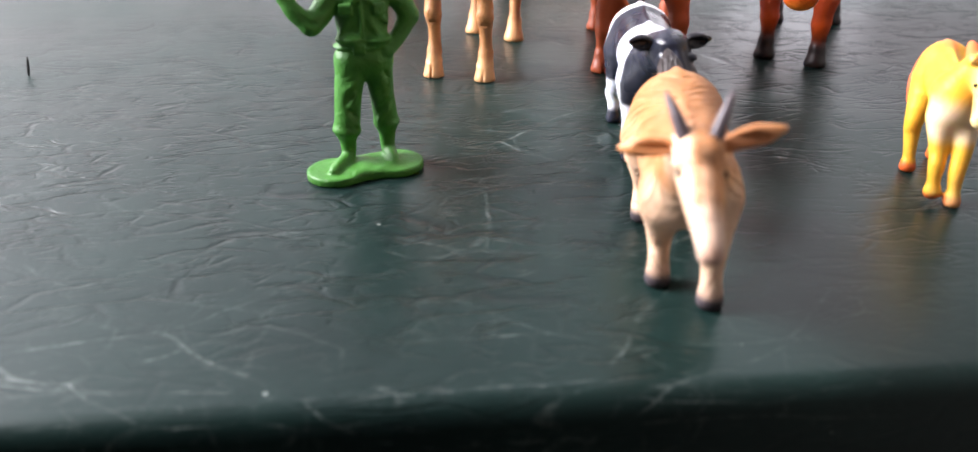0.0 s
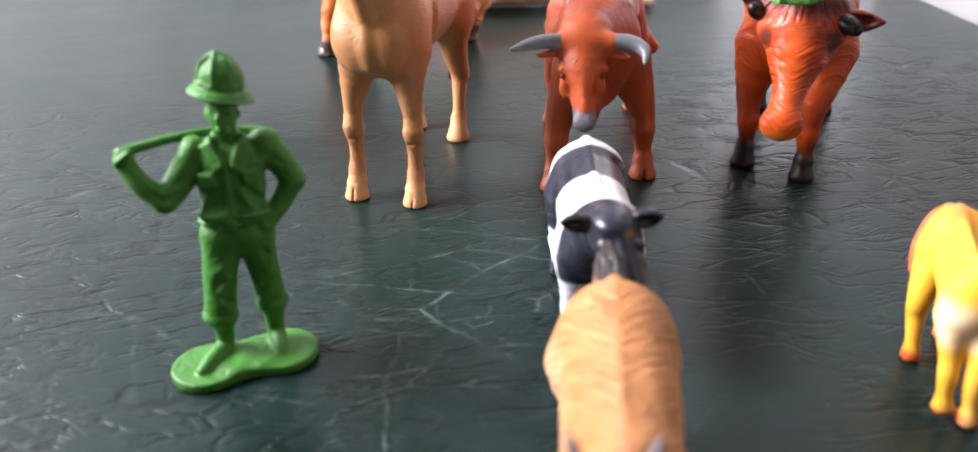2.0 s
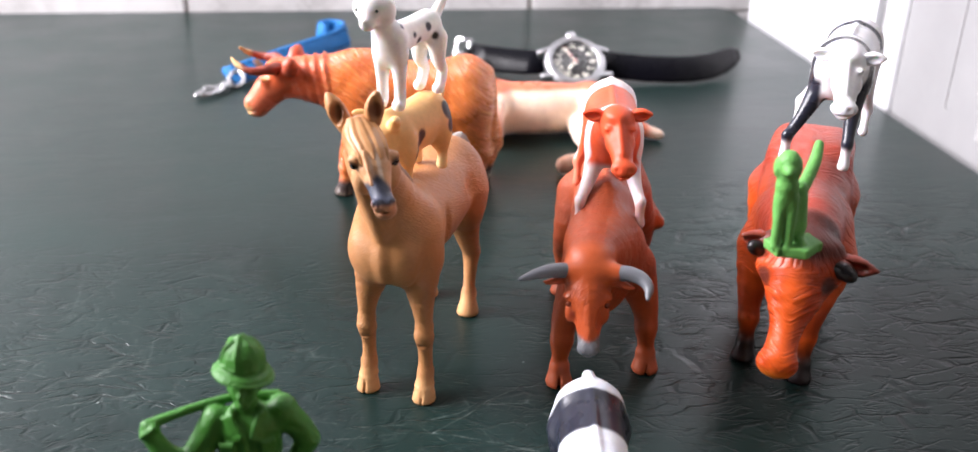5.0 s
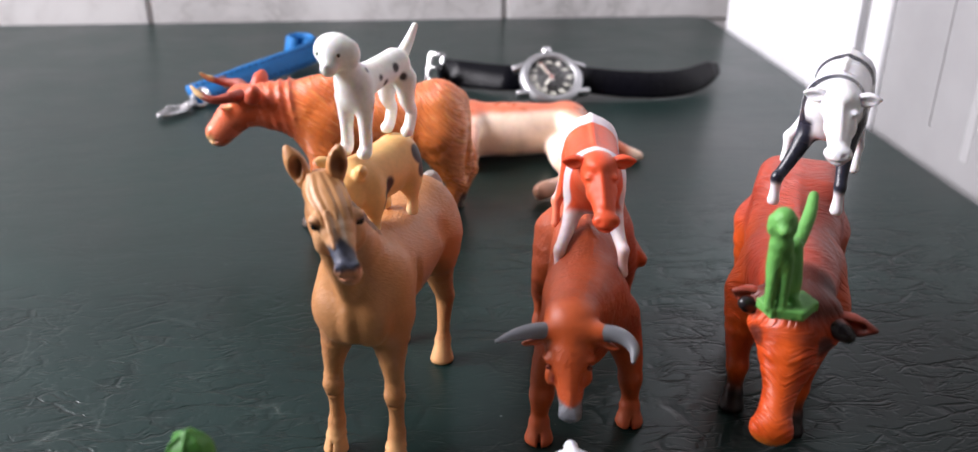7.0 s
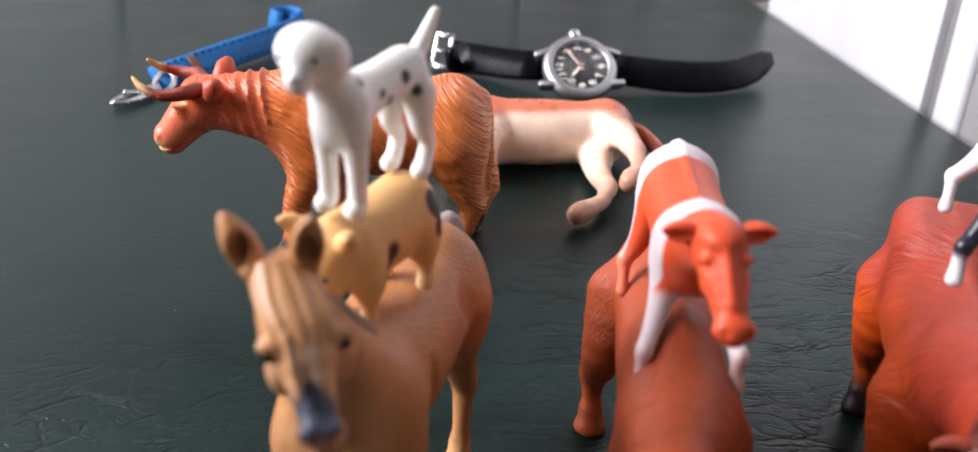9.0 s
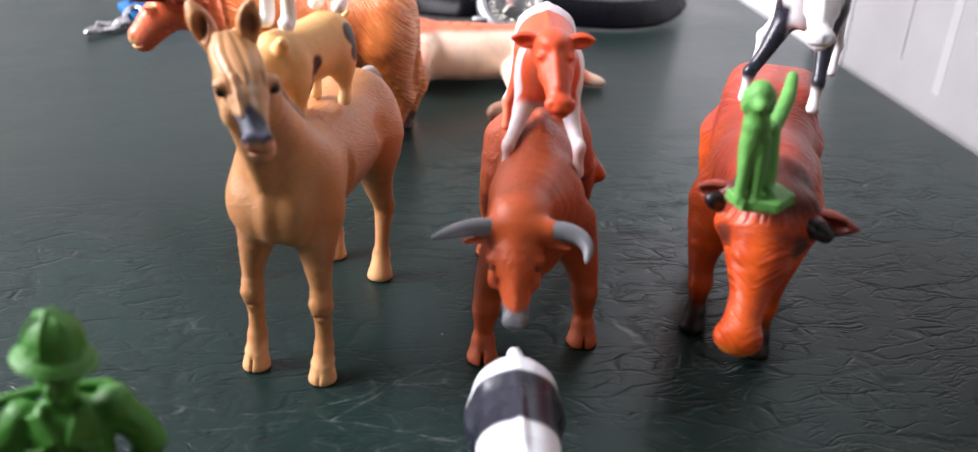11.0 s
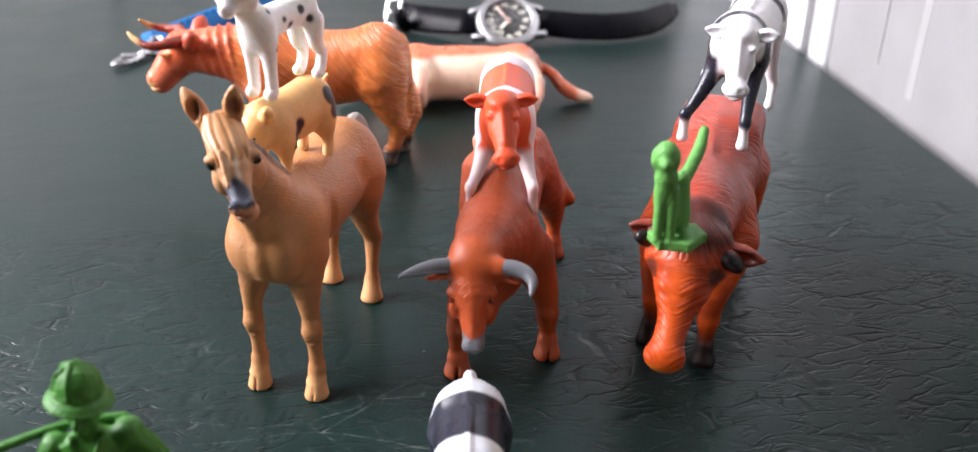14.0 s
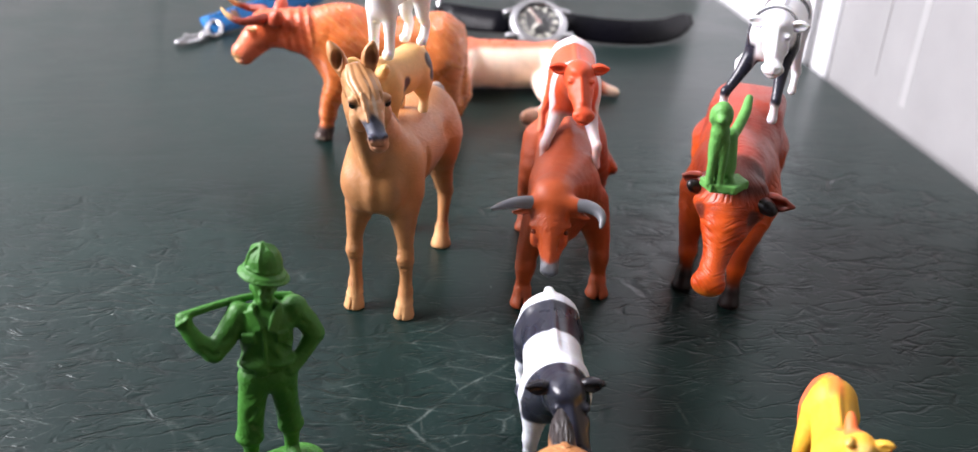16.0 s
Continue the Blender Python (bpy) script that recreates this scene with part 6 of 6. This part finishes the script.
    loop = ring_band("strap_loop", [(0.0345, 0.3682, 0.0006), (0.0325, 0.3694, 0.0006), (0.0300, 0.3706, 0.0006)], 58, 0.019, 0.0062, LEATHER, root)
    loop.matrix_local = inv
    # buckle: an upright frame of flat steel with its prong
    along = Vector((-0.0104, 0.0045, 0)).normalized()
    rise = Vector((-along.y, along.x, 0)) * -math.cos(radians(64)) + Vector((0, 0, 1)) * math.sin(radians(64))
    turned = Matrix((along, rise, along.cross(rise))).transposed().to_4x4()
    for name, x0, x1, z0, z1, thick in (("buckle_bar", -0.0004, 0.0022, 0, 0.0200, 0.0013), ("buckle_bar", 0.0082, 0.0112, 0, 0.0200, 0.0015), ("buckle_side", 0.0, 0.0108, -0.0004, 0.0026, 0.0014), ("buckle_side", 0.0, 0.0108, 0.0174, 0.0204, 0.0014), ("prong", 0.0, 0.0118, 0.0092, 0.0108, 0.0022)):
        bm = box(x0, x1, z0, z1, -thick, thick, 0.0006)
        bmesh.ops.transform(bm, matrix=inv @ Matrix.Translation((0.0278, 0.3724, 0.0012)) @ turned, verts=bm.verts)
        part(name, bm, STEEL, root)



def lanyard():
    root = thing("lanyard", (-0.09, 0.39, 0), 0, "blue stitched webbing strap with a steel snap hook, its end looped", "lanyard")
    inv = root.matrix_world.inverted()

    def run(name, path, lean, width, thick, mat, parent=root, label=""):
        ob = ring_band(name, path, lean, width, thick, mat, root, label)
        ob.matrix_local = inv
        return ob

    # the webbing stands on its edge and curls into a loop at the end
    line = [(-0.1200, 0.3400, 0.001), (-0.108, 0.3555, 0.001), (-0.095, 0.3735, 0.0012), (-0.080, 0.394, 0.0015), (-0.066, 0.414, 0.002), (-0.0560, 0.430, 0.003)]
    run("webbing", line, (35, 42, 52, 62, 70, 76), 0.0150, 0.0040, BLUE)
    loop = []
    for i in range(13):
        a = radians(-60 + 312 * i / 12)
        loop.append((-0.0685 + 0.0115 * math.cos(a), 0.4400 + 0.0125 * math.sin(a), 0.003 + 0.002 * i / 12))
    run("loop", loop, 78, 0.0150, 0.0030, BLUE)
    # dark stitches along both edges
    for k in range(22):
        t = 0.06 + 0.9 * k / 21
        i = min(int(t * 5), 4)
        f = t * 5 - i
        a, b = line[i], line[i + 1]
        p = Vector([a[n] + (b[n] - a[n]) * f for n in range(3)])
        along = Vector((b[0] - a[0], b[1] - a[1], 0)).normalized()
        tilt = radians((35, 42, 52, 62, 70, 76)[i] * (1 - f) + (35, 42, 52, 62, 70, 76)[i + 1] * f)
        back = Vector((-along.y, along.x, 0))
        up = back * math.cos(tilt) + Vector((0, 0, 1)) * math.sin(tilt)
        out = along.cross(up)
        for w in (0.0024, 0.0126):
            q = p + up * w + out * 0.0023
            bm = box(-0.0011, 0.0011, -0.0005, 0.0005, -0.0004, 0.0004)
            bmesh.ops.transform(bm, matrix=Matrix.Translation(q - Vector((-0.09, 0.39, 0))) @ Matrix((along, up, out)).transposed().to_4x4(), verts=bm.verts)
            part("stitch", bm, STITCH, root, smooth=False)
    patch = box(-0.0025, 0.0025, -0.0045, 0.0045, -0.0006, 0.0006, 0.0004)
    bmesh.ops.transform(patch, matrix=Matrix.Translation((-0.0185, -0.0290, 0.0085)) @ pose(0, 0, 0, 45, 0, 52), verts=patch.verts)
    part("leather_tab", patch, plain("tan_leather", srgb(120, 84, 66), 0.6), root, "small brown leather tab")
    # snap hook: swivel eye, body and hook of steel rod

    def rod(name, knots, radius, label=""):
        s = Sculpt()
        s.chain(0.5, *[(x, y, z, radius * r) for x, y, z, r in knots])
        return cast(name, s, STEEL, root, srgb(190, 190, 192), label, cell=0.45)

    eye = [(-30 + 4.6 * math.cos(radians(a)), -49 + 1.2 * math.sin(radians(a)) + 4.8 * math.sin(radians(a)), 4.5 + 3.5 * math.sin(radians(a)), 1) for a in range(0, 361, 30)]
    rod("swivel_eye", eye, 1.5, "steel swivel eye")
    rod("swivel_post", [(-33, -55, 3.4, 1.3), (-35, -58.5, 3.2, 1.6), (-36, -60.5, 3, 1.3)], 1.7)
    ux, uy = -0.62, -0.78
    hook = []
    for i in range(25):
        a = 2 * math.pi * i / 24
        u, v = 10.5 + 10.0 * math.cos(a + math.pi), 4.0 * math.sin(a)
        hook.append((-36 + ux * u + -uy * v * 1.0, -61 + uy * u + ux * v, 2.6, 1.0 + 0.25 * math.cos(a)))
    rod("hook", hook, 1.45, "steel snap hook")
    rod("gate", [(-40, -63, 3.2, 1), (-43, -66, 4.4, 1), (-45, -67.5, 4.8, 1.3)], 1.0)



def splinter():
    """A short dark sliver that stands up out of the leathercloth."""
    s = Sculpt()
    s.chain(0.2, (0, 0, -0.4, 0.3), (0.1, 0, 1.8, 0.5), (0.25, 0, 4.2, 0.46), (0.3, 0, 6.8, 0.18))
    ob = cast("splinter", s, plain("dark_splinter", srgb(24, 22, 22), 0.6), None, srgb(24, 22, 22), cell=0.15)
    ob.matrix_world = pose(-0.1583, 0.0235, 0, 0, 6, 0)
    tagged(ob, "short dark splinter standing upright in the green table top", "splinter")


watch()
lanyard()
splinter()
tiled_wall()
